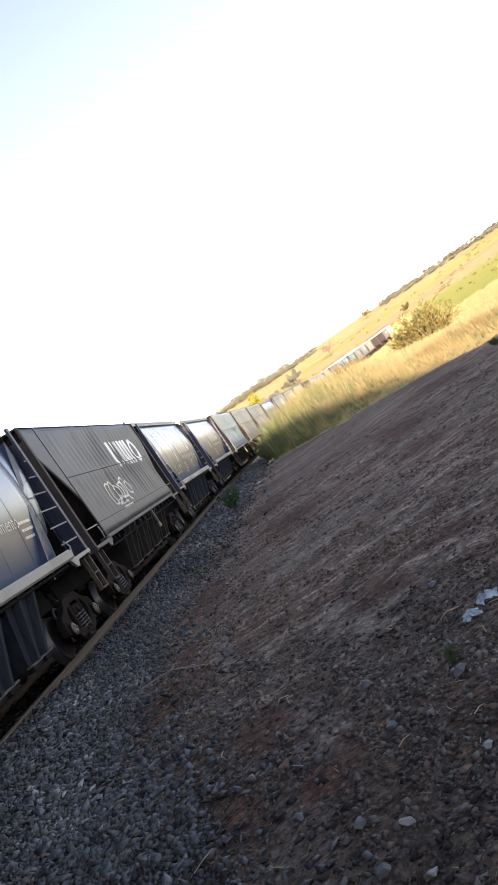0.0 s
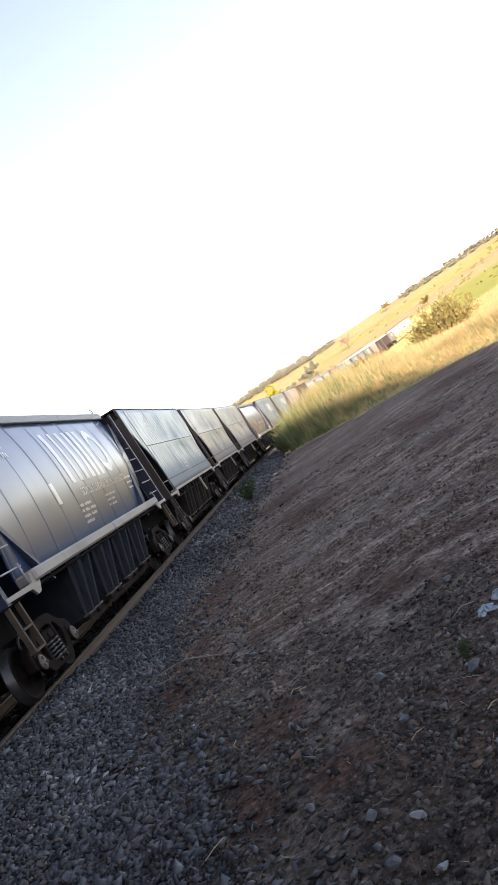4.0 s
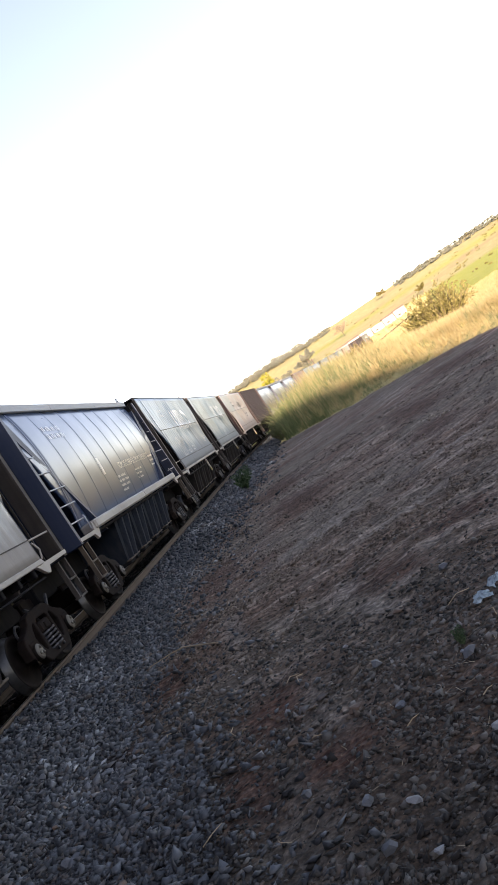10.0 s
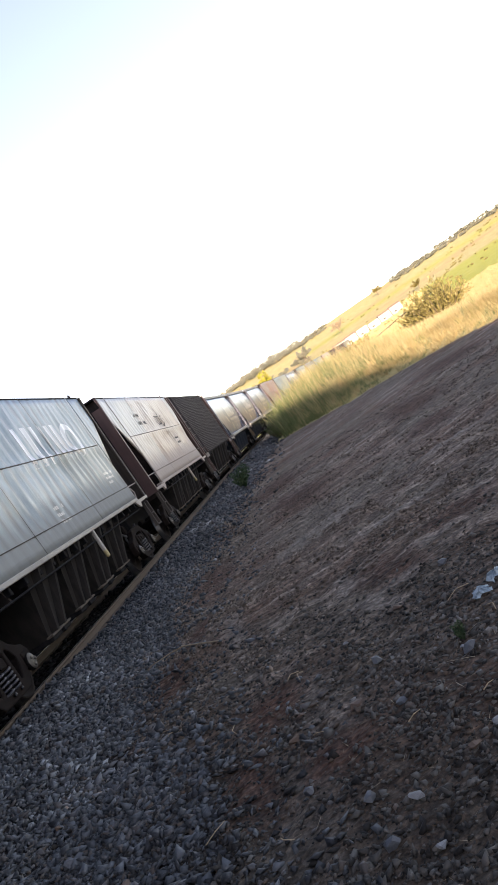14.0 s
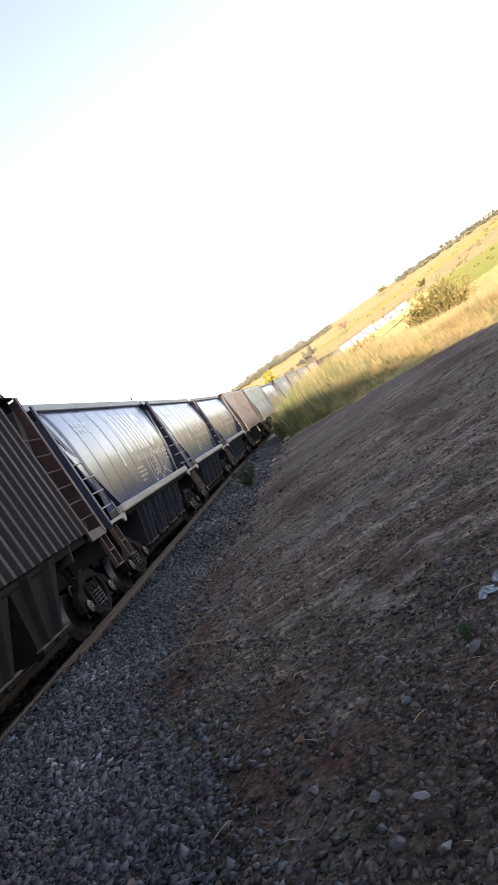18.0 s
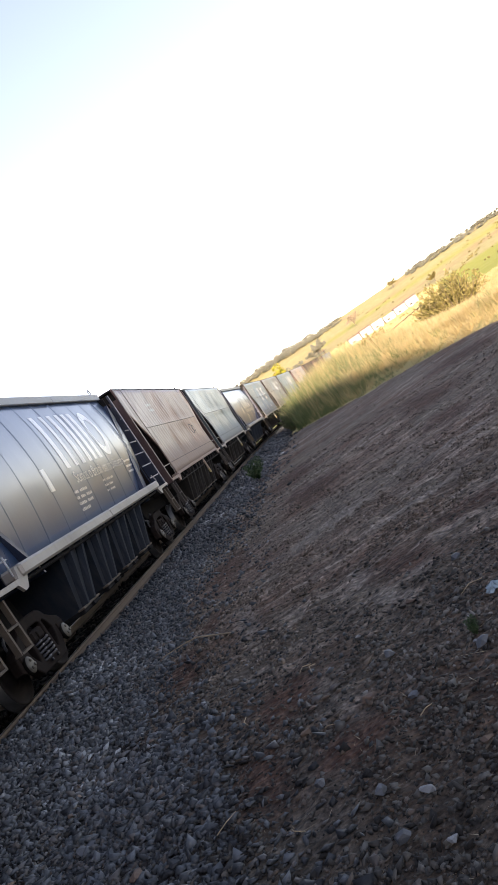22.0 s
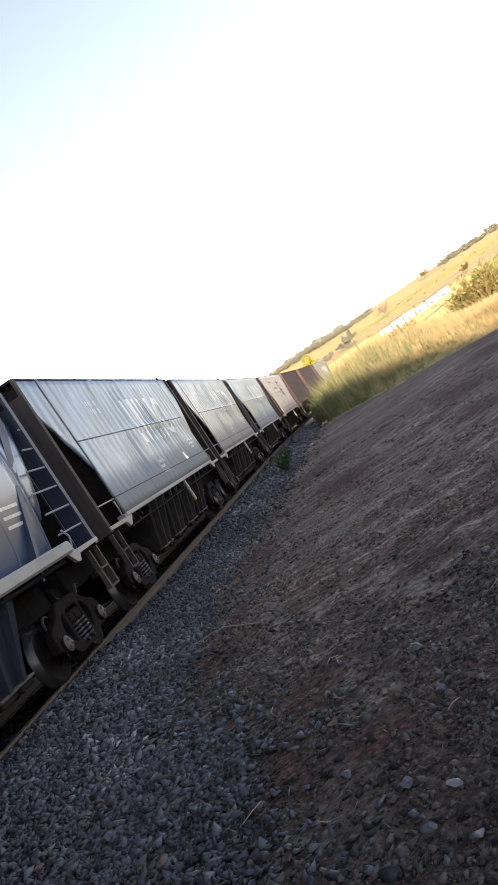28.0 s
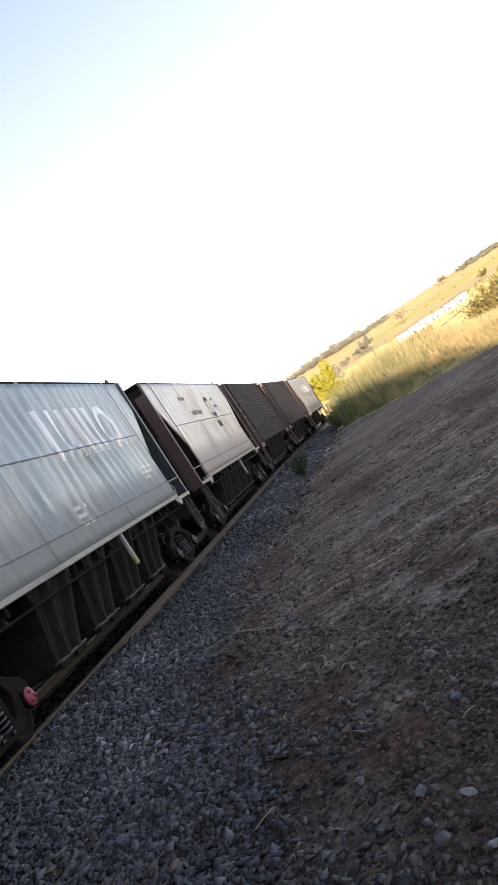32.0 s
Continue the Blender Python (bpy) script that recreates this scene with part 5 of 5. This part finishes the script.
def build_grass():
    straw = island("dry_grass", [(0.0, (0.33, 0.265, 0.125)), (0.3, (0.51, 0.41, 0.2)), (0.65, (0.64, 0.545, 0.31)), (0.85, (0.43, 0.415, 0.17)), (1.0, (0.74, 0.66, 0.42))], 0.8, 0.2, 0.45)
    green = island("green_grass", [(0.0, (0.08, 0.12, 0.05)), (0.5, (0.18, 0.23, 0.1)), (0.8, (0.3, 0.32, 0.16)), (1.0, (0.44, 0.42, 0.24))], 0.8, 0.2, 0.3)
    # tall stand beyond the bare earth, in tufts
    n = 19000
    y = 19 * (190 / 19) ** rng.random(n) ** 0.8
    x = y * rng.uniform(-0.09, 0.37, n)
    d = x - line_x(y)
    inside = (dirt_at(x, y) < rng.random(n) * 0.5) & (d > np.clip(4.0 - (y - 56) * 0.03, 2.5, 5))
    x, y, d = x[inside], y[inside], d[inside]
    n = len(x)
    ridge = np.exp(-(np.maximum(np.abs(d - 7.2) - 4.4, 0) / 3) ** 2 - (np.maximum(np.abs(y - 65) - 6, 0) / 12) ** 2)
    corner = np.exp(-((d - 4.6) / 2.0) ** 2 - ((y - 63) / 9) ** 2)
    ridge = ridge * np.clip(1.35 - d / 16, 0.45, 1)
    tall = np.clip(0.5 + 0.45 * wave(x, y, 5, 7, 41) + 0.35 * wave(x, y, 1.5, 2, 42), 0.12, 1.2)
    h = (0.3 + 0.45 * tall + (1.9 * ridge + 0.5 * corner) * (0.65 + 0.5 * tall)) * rng.uniform(0.65, 1.2, n)
    h = h * np.clip(0.35 + (y - np.interp(x, EDGE_X, EDGE_Y)) / np.where(x < 2.5, 5, 9), 0.3, 1)
    greenish = rng.random(n) < np.clip(1.15 - (d - 2.5) / 9, 0.06, 0.95) * np.clip((85 - y) / 25, 0.06, 1)
    per = 16
    bx = np.repeat(x, per) + rng.normal(0, 0.16, n * per) * np.repeat(0.5 + h * 0.6, per)
    by = np.repeat(y, per) + rng.normal(0, 0.16, n * per) * np.repeat(0.5 + h * 0.6, per)
    bh = np.repeat(h, per) * rng.uniform(0.45, 1.1, n * per)
    bg = np.repeat(greenish, per)
    for name, mat, sel, label in (("dry_grass", straw, ~bg, "tall dry yellow grass in tufts beyond the bare earth"), ("green_grass", green, bg, "tall green grass beside the railway line")):
        blades(name, bx[sel], by[sel], bh[sel], (0.01 + 0.0004 * by[sel]), mat, label, 0.75)
    # left of the line and far field tufts
    n = 26000
    y = rng.uniform(5, 130, n)
    x = line_x(y) - 3.6 - rng.exponential(9, n)
    blades("green_grass", x, y, rng.uniform(0.3, 0.9, n), np.full(n, 0.05), green, "rank grass on the far side of the line")
    n = 60000
    y = 110 * (520 / 110) ** rng.random(n)
    x = y * rng.uniform(-0.1, 0.36, n)
    sel = (np.abs(x - line_x(y)) > 3.5) & (x < 0.19 * y + rng.normal(0, 2, n))
    blades("dry_grass", x[sel], y[sel], rng.uniform(0.4, 1.1, sel.sum()), 0.0016 * y[sel], straw, "yellow grass on the hillside")
    # thin dry stalks lying on the bare earth
    n = 9000
    y = 2 + 22 * rng.random(n) ** 1.3
    x = np.maximum(-3.4, -0.45 * y) + rng.random(n) * (0.36 * y + 0.6 - np.maximum(-3.4, -0.45 * y))
    sel = (wave(x, y, 1.2, 1.2, 51) > -0.05) & (x > -3)
    straw_pale = island("dead_straw", [(0.0, (0.22, 0.165, 0.11)), (0.6, (0.42, 0.35, 0.24)), (1.0, (0.6, 0.52, 0.38))], 0.9)
    blades("dead_straw", x[sel], y[sel], rng.uniform(0.014, 0.055, sel.sum()), np.full(sel.sum(), 0.005), straw_pale, "bits of dead straw on the soil", 2.4)
    n = 1500
    y = 2.2 + 6.5 * rng.random(n) ** 1.2
    x = -1.3 + rng.random(n) * (0.34 * y + 1.5)
    sel = wave(x, y, 1.0, 1.0, 53) + 0.35 * (x + 0.3) > 0.0
    blades("dead_straw", x[sel], y[sel], rng.uniform(0.02, 0.05, sel.sum()), np.full(sel.sum(), 0.004), straw_pale, "thin dry grass stalks flattened on stony soil", 4.0)


build_grass()


# ---- trees and bushes ----
def leaf_cloud(centres, radii, count, size, seed, upright=0.0):
    """Small leaf quads scattered through clumps."""
    r = np.random.default_rng(seed)
    k = r.integers(0, len(centres), count)
    c, rad = np.asarray(centres, float)[k], np.asarray(radii, float)[k]
    d = r.normal(0, 1, (count, 3))
    d /= np.linalg.norm(d, axis=1)[:, None]
    p = c + d * (rad * r.uniform(0.25, 1.0, count) ** 0.6)[:, None] * np.array([1, 1, 0.85])
    a = r.normal(0, 1, (count, 3))
    a[:, 2] += upright * 2
    a /= np.linalg.norm(a, axis=1)[:, None]
    b = np.cross(a, r.normal(0, 1, (count, 3)))
    b /= np.linalg.norm(b, axis=1)[:, None]
    s = size * r.uniform(0.6, 1.3, count)[:, None]
    v = np.stack([p - a * s, p - b * s * 0.4, p + a * s, p + b * s * 0.4], 1).reshape(-1, 3)
    return v, np.arange(count * 4).reshape(-1, 4)


BARK = plain("bark", (0.16, 0.12, 0.09), 0.95, 0, 0.4, 6)
LEAF = {
    "dark": island("dark_leaves", [(0.0, (0.035, 0.045, 0.02)), (0.6, (0.075, 0.08, 0.03)), (1.0, (0.13, 0.12, 0.05))], 0.7, 0.3, 0.25),
    "olive": island("olive_leaves", [(0.0, (0.06, 0.06, 0.02)), (0.5, (0.14, 0.12, 0.035)), (1.0, (0.26, 0.2, 0.06))], 0.7, 0.3, 0.25),
    "yellow": island("yellow_green_leaves", [(0.0, (0.14, 0.15, 0.02)), (0.5, (0.3, 0.3, 0.04)), (1.0, (0.42, 0.38, 0.07))], 0.7, 0.3, 0.3),
    "bush": island("dusty_olive_leaves", [(0.0, (0.11, 0.105, 0.035)), (0.5, (0.24, 0.215, 0.075)), (1.0, (0.42, 0.36, 0.15))], 0.7, 0.3, 0.3),
    # leaf colour paled and greyed to paint in the haze of distance
    "far": island("haze_pale_leaves", [(0.0, (0.12, 0.14, 0.115)), (0.6, (0.19, 0.2, 0.16)), (1.0, (0.28, 0.28, 0.23))], 0.8, 0.2, 0.25),
    "weed": island("weed_leaves", [(0.0, (0.025, 0.05, 0.023)), (0.5, (0.045, 0.085, 0.038)), (1.0, (0.085, 0.12, 0.058))], 0.7, 0.3, 0.25),
    "rank": island("rank_weed_leaves", [(0.0, (0.06, 0.085, 0.04)), (0.5, (0.13, 0.17, 0.085)), (1.0, (0.24, 0.27, 0.14))], 0.8, 0.2, 0.3),
    "bare": island("bare_twigs", [(0.0, (0.2, 0.16, 0.11)), (1.0, (0.32, 0.27, 0.2))], 0.9),
}


def tree(name, x, y, height, spread, leaf, label, count=2600, size=0.16, seed=1, trunk=0.3, sink=0.0, group=""):
    """A tree or bush: tapered trunk with limbs, a crown of leaf clumps with gaps."""
    r = random.Random(seed)
    root = tagged(new(name), label, "tree" if name == "tree" else "bush", group)
    root.matrix_basis = pose(x, y, float(ground_z(np.array(x), np.array(y))) - 0.05 - sink, 0, 0, r.uniform(0, 360))
    wood, centres, radii = Shape(), [], []
    rt = height * 0.02 + 0.03
    wood.tube([(0, 0, 0), (r.uniform(-.04, .04) * height, r.uniform(-.04, .04) * height, height * trunk), (r.uniform(-.06, .06) * height, 0, height * 0.75)], [rt, rt * 0.75, rt * 0.25], 7)
    for k in range(9 if name == "tree" else 16):
        a = k * 2.4 + r.uniform(-.4, .4)
        z0 = height * (trunk * r.uniform(0.5, 1.2))
        reach, top = spread * r.uniform(0.35, 1.0), height * r.uniform(max(trunk, 0.35), 0.98)
        tip = (math.cos(a) * reach, math.sin(a) * reach, top * (1 - 0.25 * (reach / spread) ** 2))
        mid = (tip[0] * 0.45, tip[1] * 0.45, (z0 + tip[2]) / 2 + 0.05 * height)
        wood.tube([(0, 0, z0 * 0.9), mid, tip], [rt * 0.5, rt * 0.3, rt * 0.1], 5)
        for p, q in ((tip, 0.26), (mid, 0.2), ((tip[0] * 0.75, tip[1] * 0.75, (mid[2] + tip[2]) / 2), 0.24)):
            centres.append(p)
            radii.append(spread * q * r.uniform(0.7, 1.3))
    part("trunk", wood, BARK, root)
    v, f = leaf_cloud(centres, radii, count, size, seed, 0.4)
    part("crown", raw_mesh("crown", v, f, LEAF[leaf]), LEAF[leaf], root)
    return root


def shrub(x, y, height, spread, leaf, label, stems=80, per=42, size=0.16, seed=1, name="bush"):
    """A shrub of many stems that fan up from its foot, with narrow leaves along them."""
    r = np.random.default_rng(seed)
    root = tagged(new(name), label, "bush")
    root.matrix_basis = pose(x, y, float(ground_z(np.array(x), np.array(y))) - 0.05 - 0.1 * height * (name == "bush"))
    at, way = [], []
    for k in range(stems):
        a, out = r.uniform(0, 6.283), spread * r.uniform(0.05, 1.0) ** 0.6
        top = height * r.uniform(0.55, 1.0) * (1 - 0.45 * (out / spread) ** 2)
        tip = np.array([math.cos(a) * out, math.sin(a) * out, top])
        mid = np.array([tip[0] * 0.62, tip[1] * 0.62, top * 0.45])
        part("stem", Shape().tube([(0.1 * tip[0], 0.1 * tip[1], 0), tuple(mid), tuple(tip)], [0.03, 0.02, 0.006], 4), BARK, root)
        u = r.uniform(0.12, 1.03, per)[:, None]
        at.append((1 - u) ** 2 * 0.1 * tip * np.array([1, 1, 0]) + 2 * u * (1 - u) * mid + u * u * tip + r.normal(0, 0.09 * height / 3.5, (per, 3)))
        way.append(np.tile((tip - mid) / np.linalg.norm(tip - mid), (per, 1)) + r.normal(0, 0.45, (per, 3)))
    p, a = np.concatenate(at), np.concatenate(way)
    a /= np.linalg.norm(a, axis=1)[:, None]
    b = np.cross(a, r.normal(0, 1, a.shape))
    b /= np.linalg.norm(b, axis=1)[:, None]
    s = size * r.uniform(0.6, 1.4, len(p))[:, None]
    p[:, 2] = np.maximum(p[:, 2], 0.02)
    v = np.stack([p - a * s * 0.4, p - b * s * 0.3, p + a * s, p + b * s * 0.3], 1).reshape(-1, 3)
    part("leaves", raw_mesh("leaves", v, np.arange(len(v)).reshape(-1, 4), LEAF[leaf]), LEAF[leaf], root)
    return root


def at_bearing(m, y):
    return m * y, y


shrub(13.9, 72, 4.3, 3.5, "bush", "leafy olive-green bush standing in dry grass", 150, 60, 0.2, 5)
for k in range(24):
    # rank green growth at the foot of the grass, in the train's shade
    sx, sy = -2.3 + 0.34 * k + random.uniform(-0.5, 0.5), 56.5 + random.uniform(-2.0, 6) - 0.3 * k
    shrub(sx, sy, random.uniform(0.9, 2.1) * (1 - 0.02 * k), random.uniform(0.6, 1.1), "rank", "grey-green leafy weed in tall grass beside the line", 16, 68, 0.1, 200 + k, "tall_weed")
tree("bush", *at_bearing(-0.027, 168), 8.8, 4.0, "yellow", "yellow-green leafy bush lit by the low sun", 6500, 0.32, 8, 0.12)
tree("bush", *at_bearing(0.09, 62), 1.9, 0.8, "olive", "spindly dry bush in tall grass", 420, 0.09, 18, 0.3)
tree("bush", *at_bearing(0.105, 66), 2.0, 0.7, "olive", "spindly dry bush in tall grass", 420, 0.09, 19, 0.3)
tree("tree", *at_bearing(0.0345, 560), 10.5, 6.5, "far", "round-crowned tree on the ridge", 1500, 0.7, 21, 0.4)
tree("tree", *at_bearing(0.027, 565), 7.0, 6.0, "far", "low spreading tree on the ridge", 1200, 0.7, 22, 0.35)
tree("tree", *at_bearing(0.1485, 790), 9.0, 7.5, "olive", "lone sparse tree on the skyline", 500, 0.7, 23, 0.5)
tree("tree", *at_bearing(0.0875, 640), 12.0, 8.0, "bare", "pale leafless tree on the skyline", 700, 0.6, 24, 0.4)
tree("tree", *at_bearing(0.193, 540), 6.0, 4.5, "olive", "small sparse tree on the open hillside", 420, 0.6, 25, 0.45)
tree("tree", *at_bearing(-0.055, 300), 9.0, 6.0, "dark", "dark tree beyond the railway bend", 1500, 0.5, 26, 0.3)
tree("tree", *at_bearing(-0.042, 330), 9.5, 5.5, "dark", "dark tree beyond the railway bend", 1500, 0.5, 27, 0.3)


def build_woods():
    """The line of woods along the top of the hill."""
    r = np.random.default_rng(77)
    centres, radii = [], []
    for m in np.arange(-0.12, 0.36, 0.0013):
        y = 830 + r.uniform(-30, 30)
        if 0.075 < m < 0.17:
            continue
        h = 1.9 + 0.9 * (m > 0.17) * r.uniform(0.2, 1.4) + 4.6 * np.exp(-((m + 0.01) / 0.045) ** 2) * r.uniform(0.6, 1.3)
        if r.random() < 0.04:
            continue
        x = m * y
        g = float(ground_z(np.array(x), np.array(y)))
        for k in range(5):
            centres.append((x + r.uniform(-3, 3), y + r.uniform(-6, 6), g + h * r.uniform(0.3, 0.9)))
            radii.append(h * r.uniform(0.35, 0.6))
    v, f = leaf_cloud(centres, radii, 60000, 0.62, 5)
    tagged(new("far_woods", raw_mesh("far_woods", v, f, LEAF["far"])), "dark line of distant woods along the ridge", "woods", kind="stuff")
    centres, radii = [], []
    for k in range(16):
        m = r.uniform(-0.07, 0.02)
        y = r.uniform(430, 620)
        x = m * y
        centres.append((x, y, float(ground_z(np.array(x), np.array(y))) + 2.0))
        radii.append(r.uniform(1.5, 3.5))
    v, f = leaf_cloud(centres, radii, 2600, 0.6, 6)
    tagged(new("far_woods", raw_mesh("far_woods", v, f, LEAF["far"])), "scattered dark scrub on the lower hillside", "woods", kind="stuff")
    centres, radii = [], []
    for k in range(100):
        y = r.uniform(300, 800)
        m = r.uniform(0.05, 0.36) if k % 3 else 0.17 + 0.14 * (y - 300) / 500 + r.normal(0, 0.004)
        x, q = m * y, r.uniform(0.35, 1.1) * (0.6 + y / 900)
        g = float(ground_z(np.array(x), np.array(y)))
        for j in range(3):
            centres.append((x + r.normal(0, 1.2 * q), y + r.normal(0, q), g + q * r.uniform(0.2, 0.8)))
            radii.append(q * r.uniform(0.5, 1.0))
    v, f = leaf_cloud(centres, radii, 11000, 0.3, 7)
    tagged(new("hillside_scrub", raw_mesh("hillside_scrub", v, f, LEAF["bush"])), "low olive scrub scattered over the dry hillside", "scrub", kind="stuff")


build_woods()


# ---- far houses, pole, litter ----
PLASTER = plain("white_plaster", (0.5, 0.48, 0.44), 0.9, 0, 0.2, 1.5)
TILES = plain("clay_roof_tiles", (0.34, 0.22, 0.16), 0.9, 0, 0.3, 3)
GLASS = plain("dark_window", (0.03, 0.035, 0.04), 0.2)


def house(x, y, wide, deep, tall, label, roofed=True):
    h = tagged(new("house"), label, "house", "row of white houses")
    h.matrix_basis = pose(x, y, float(ground_z(np.array(x), np.array(y))) - 0.3)
    part("wall", Shape().box((-wide / 2, 0, 0), (wide / 2, deep, tall), 0.02), PLASTER, h)
    if roofed:
        part("roof", Shape().prism([(-0.5, tall), (deep / 2, tall + 0.7), (deep + 0.5, tall), (deep + 0.5, tall + 0.12), (deep / 2, tall + 0.85), (-0.5, tall + 0.12)], 0, -wide / 2 - 0.25, wide / 2 + 0.25), TILES, h, "weathered clay-tile roof")
    for k, (a, b, c, d, name) in enumerate(((-0.28, 0.1, 1.2, 2.2, "window"), (0.12, 0.26, 0.0, 2.1, "door"))):
        part(name, Shape().box((a * wide, -0.06, c), (b * wide - 0.1 * wide, 0.02, d), 0.01), GLASS, h)
    return h


for i in range(6):
    house(32.5 + i * 6.9, 421 + i * 1.2, 6.3, 6.0, 3.9 + 0.25 * (i % 3), "small white plastered house with a clay-tile roof", i not in (2, 3))
house(9.5, 310, 6.5, 4.0, 2.6, "small white shed half hidden by dry grass", False)


def build_pole():
    x, y = at_bearing(0.0387, 185)
    p = tagged(new("utility_pole"), "slender dark wooden utility pole in dry grass", "pole")
    p.matrix_basis = pose(x, y, float(ground_z(np.array(x), np.array(y))) - 0.2)
    wood = plain("pole_wood", (0.12, 0.09, 0.07), 0.9)
    part("shaft", Shape().tube([(0, 0, 0), (0, 0, 6.9)], [0.15, 0.1], 8), wood, p)
    part("crossarm", Shape().box((-0.7, -0.06, 6.4), (0.7, 0.06, 6.52), 0.01), wood, p)


build_pole()


def build_weed():
    root = tagged(new("weed"), "dark green leafy weed growing at the ballast's edge", "weed")
    x, y = -3.35, 30.4
    root.matrix_basis = pose(x, y, float(ground_z(np.array(x), np.array(y))) - 0.02)
    centres, radii = [], []
    r = random.Random(3)
    for k in range(14):
        a, reach, h = k * 2.4, r.uniform(0.1, 0.42), r.uniform(0.35, 0.8)
        tip = (math.cos(a) * reach, math.sin(a) * reach, h)
        part("stem", Shape().tube([(0, 0, 0), (tip[0] * 0.4, tip[1] * 0.4, h * 0.6), tip], [0.012, 0.009, 0.004], 5), LEAF["weed"], root)
        centres += [tip, (tip[0] * 0.6, tip[1] * 0.6, h * 0.7)]
        radii += [0.15, 0.13]
    v, f = leaf_cloud(centres, radii, 900, 0.055, 9)
    part("leaves", raw_mesh("leaves", v, f, LEAF["weed"]), LEAF["weed"], root)
    for px, py in ((0.02, 5.05), (6.7, 26.2)):
        c = copy_thing(root, Matrix.Translation((px, py, float(ground_z(np.array(px), np.array(py))) - 0.02)) )
        c.scale = (0.1, 0.1, 0.16) if py < 9 else (0.5, 0.5, 0.35)
        tagged(c, "small green weed sprouting from stony soil")


build_weed()


def build_litter():
    plastic = plain("pale_plastic_film", (0.27, 0.37, 0.42), 0.35, 0, 0.3, 20)
    for x, y, size, seed in ((0.29, 5.5, 0.055, 1), (0.46, 5.66, 0.068, 2)):
        r = random.Random(seed)
        v, n = [], 9
        for i in range(n):
            for j in range(n):
                u, w = i / (n - 1) - 0.5, j / (n - 1) - 0.5
                v.append((u * 2.2 * size + r.uniform(-.3, .3) * size, w * 1.7 * size + r.uniform(-.3, .3) * size, size * (0.9 * math.exp(-6 * (u * u + w * w)) + r.uniform(0, 0.55))))
        f = [(i * n + j, i * n + j + 1, (i + 1) * n + j + 1, (i + 1) * n + j) for i in range(n - 1) for j in range(n - 1)]
        ob = tagged(new("plastic_bag", Shape().put(v, f).mesh("plastic_bag", plastic)), "crumpled pale blue-white plastic bag on stony soil", "litter")
        ob.matrix_basis = pose(x, y, float(ground_z(np.array(x), np.array(y))) + 0.01)
    dry = plain("dry_stick", (0.36, 0.28, 0.18), 0.9)
    def stick(points, rad, label):
        p = [(x, y, float(ground_z(np.array(x), np.array(y))) + h) for x, y, h in points]
        tagged(new("dry_stick", Shape().tube(p, rad, 6).mesh("dry_stick", dry)), label, "stick")
    stick([(-3.35, 10.0, 0.03), (-3.05, 10.0, 0.06), (-2.8, 9.8, 0.07), (-2.2, 8.93, 0.04)], [0.004, 0.007, 0.008, 0.007], "pale dry stick lying across bare red soil")
    for k in range(16):
        y = random.uniform(2.6, 7.5)
        x, a, l = random.uniform(-0.45, 0.3) * y, random.uniform(0, 6.28), random.uniform(0.06, 0.2)
        stick([(x, y, 0.03), (x + math.cos(a) * l * 0.5, y + math.sin(a) * l * 0.5, 0.05), (x + math.cos(a + 0.3) * l, y + math.sin(a + 0.3) * l, 0.04)], [0.0035, 0.003, 0.0015], "thin dry stalk lying on stony soil")


build_litter()


# ---- motion ----
def motions():
    times = [k * 0.5 for k in range(65)]
    for w, a, b in TRAIN:
        walk(w, [(t, wagon_pose(a, b, t)) for t in times])
    # wheels roll without slipping; alike wheelsets share one turning
    done = {}
    for w, _, _ in TRAIN:
        for o in w.children_recursive:
            if o.name.split(".")[0] != "wheelset":
                continue
            y = round(o.matrix_basis.translation.y, 3)
            if y not in done:
                walk(o, [(k / 15, pose(0, y, 0.42, math.degrees((rolled(k / 15) - rolled(0)) / 0.42) % 360)) for k in range(481)])
                done[y] = o.animation_data
            else:
                o.rotation_mode = "QUATERNION"
                data = o.animation_data_create()
                data.action = done[y].action
                data.action_slot = done[y].action_slot


motions()
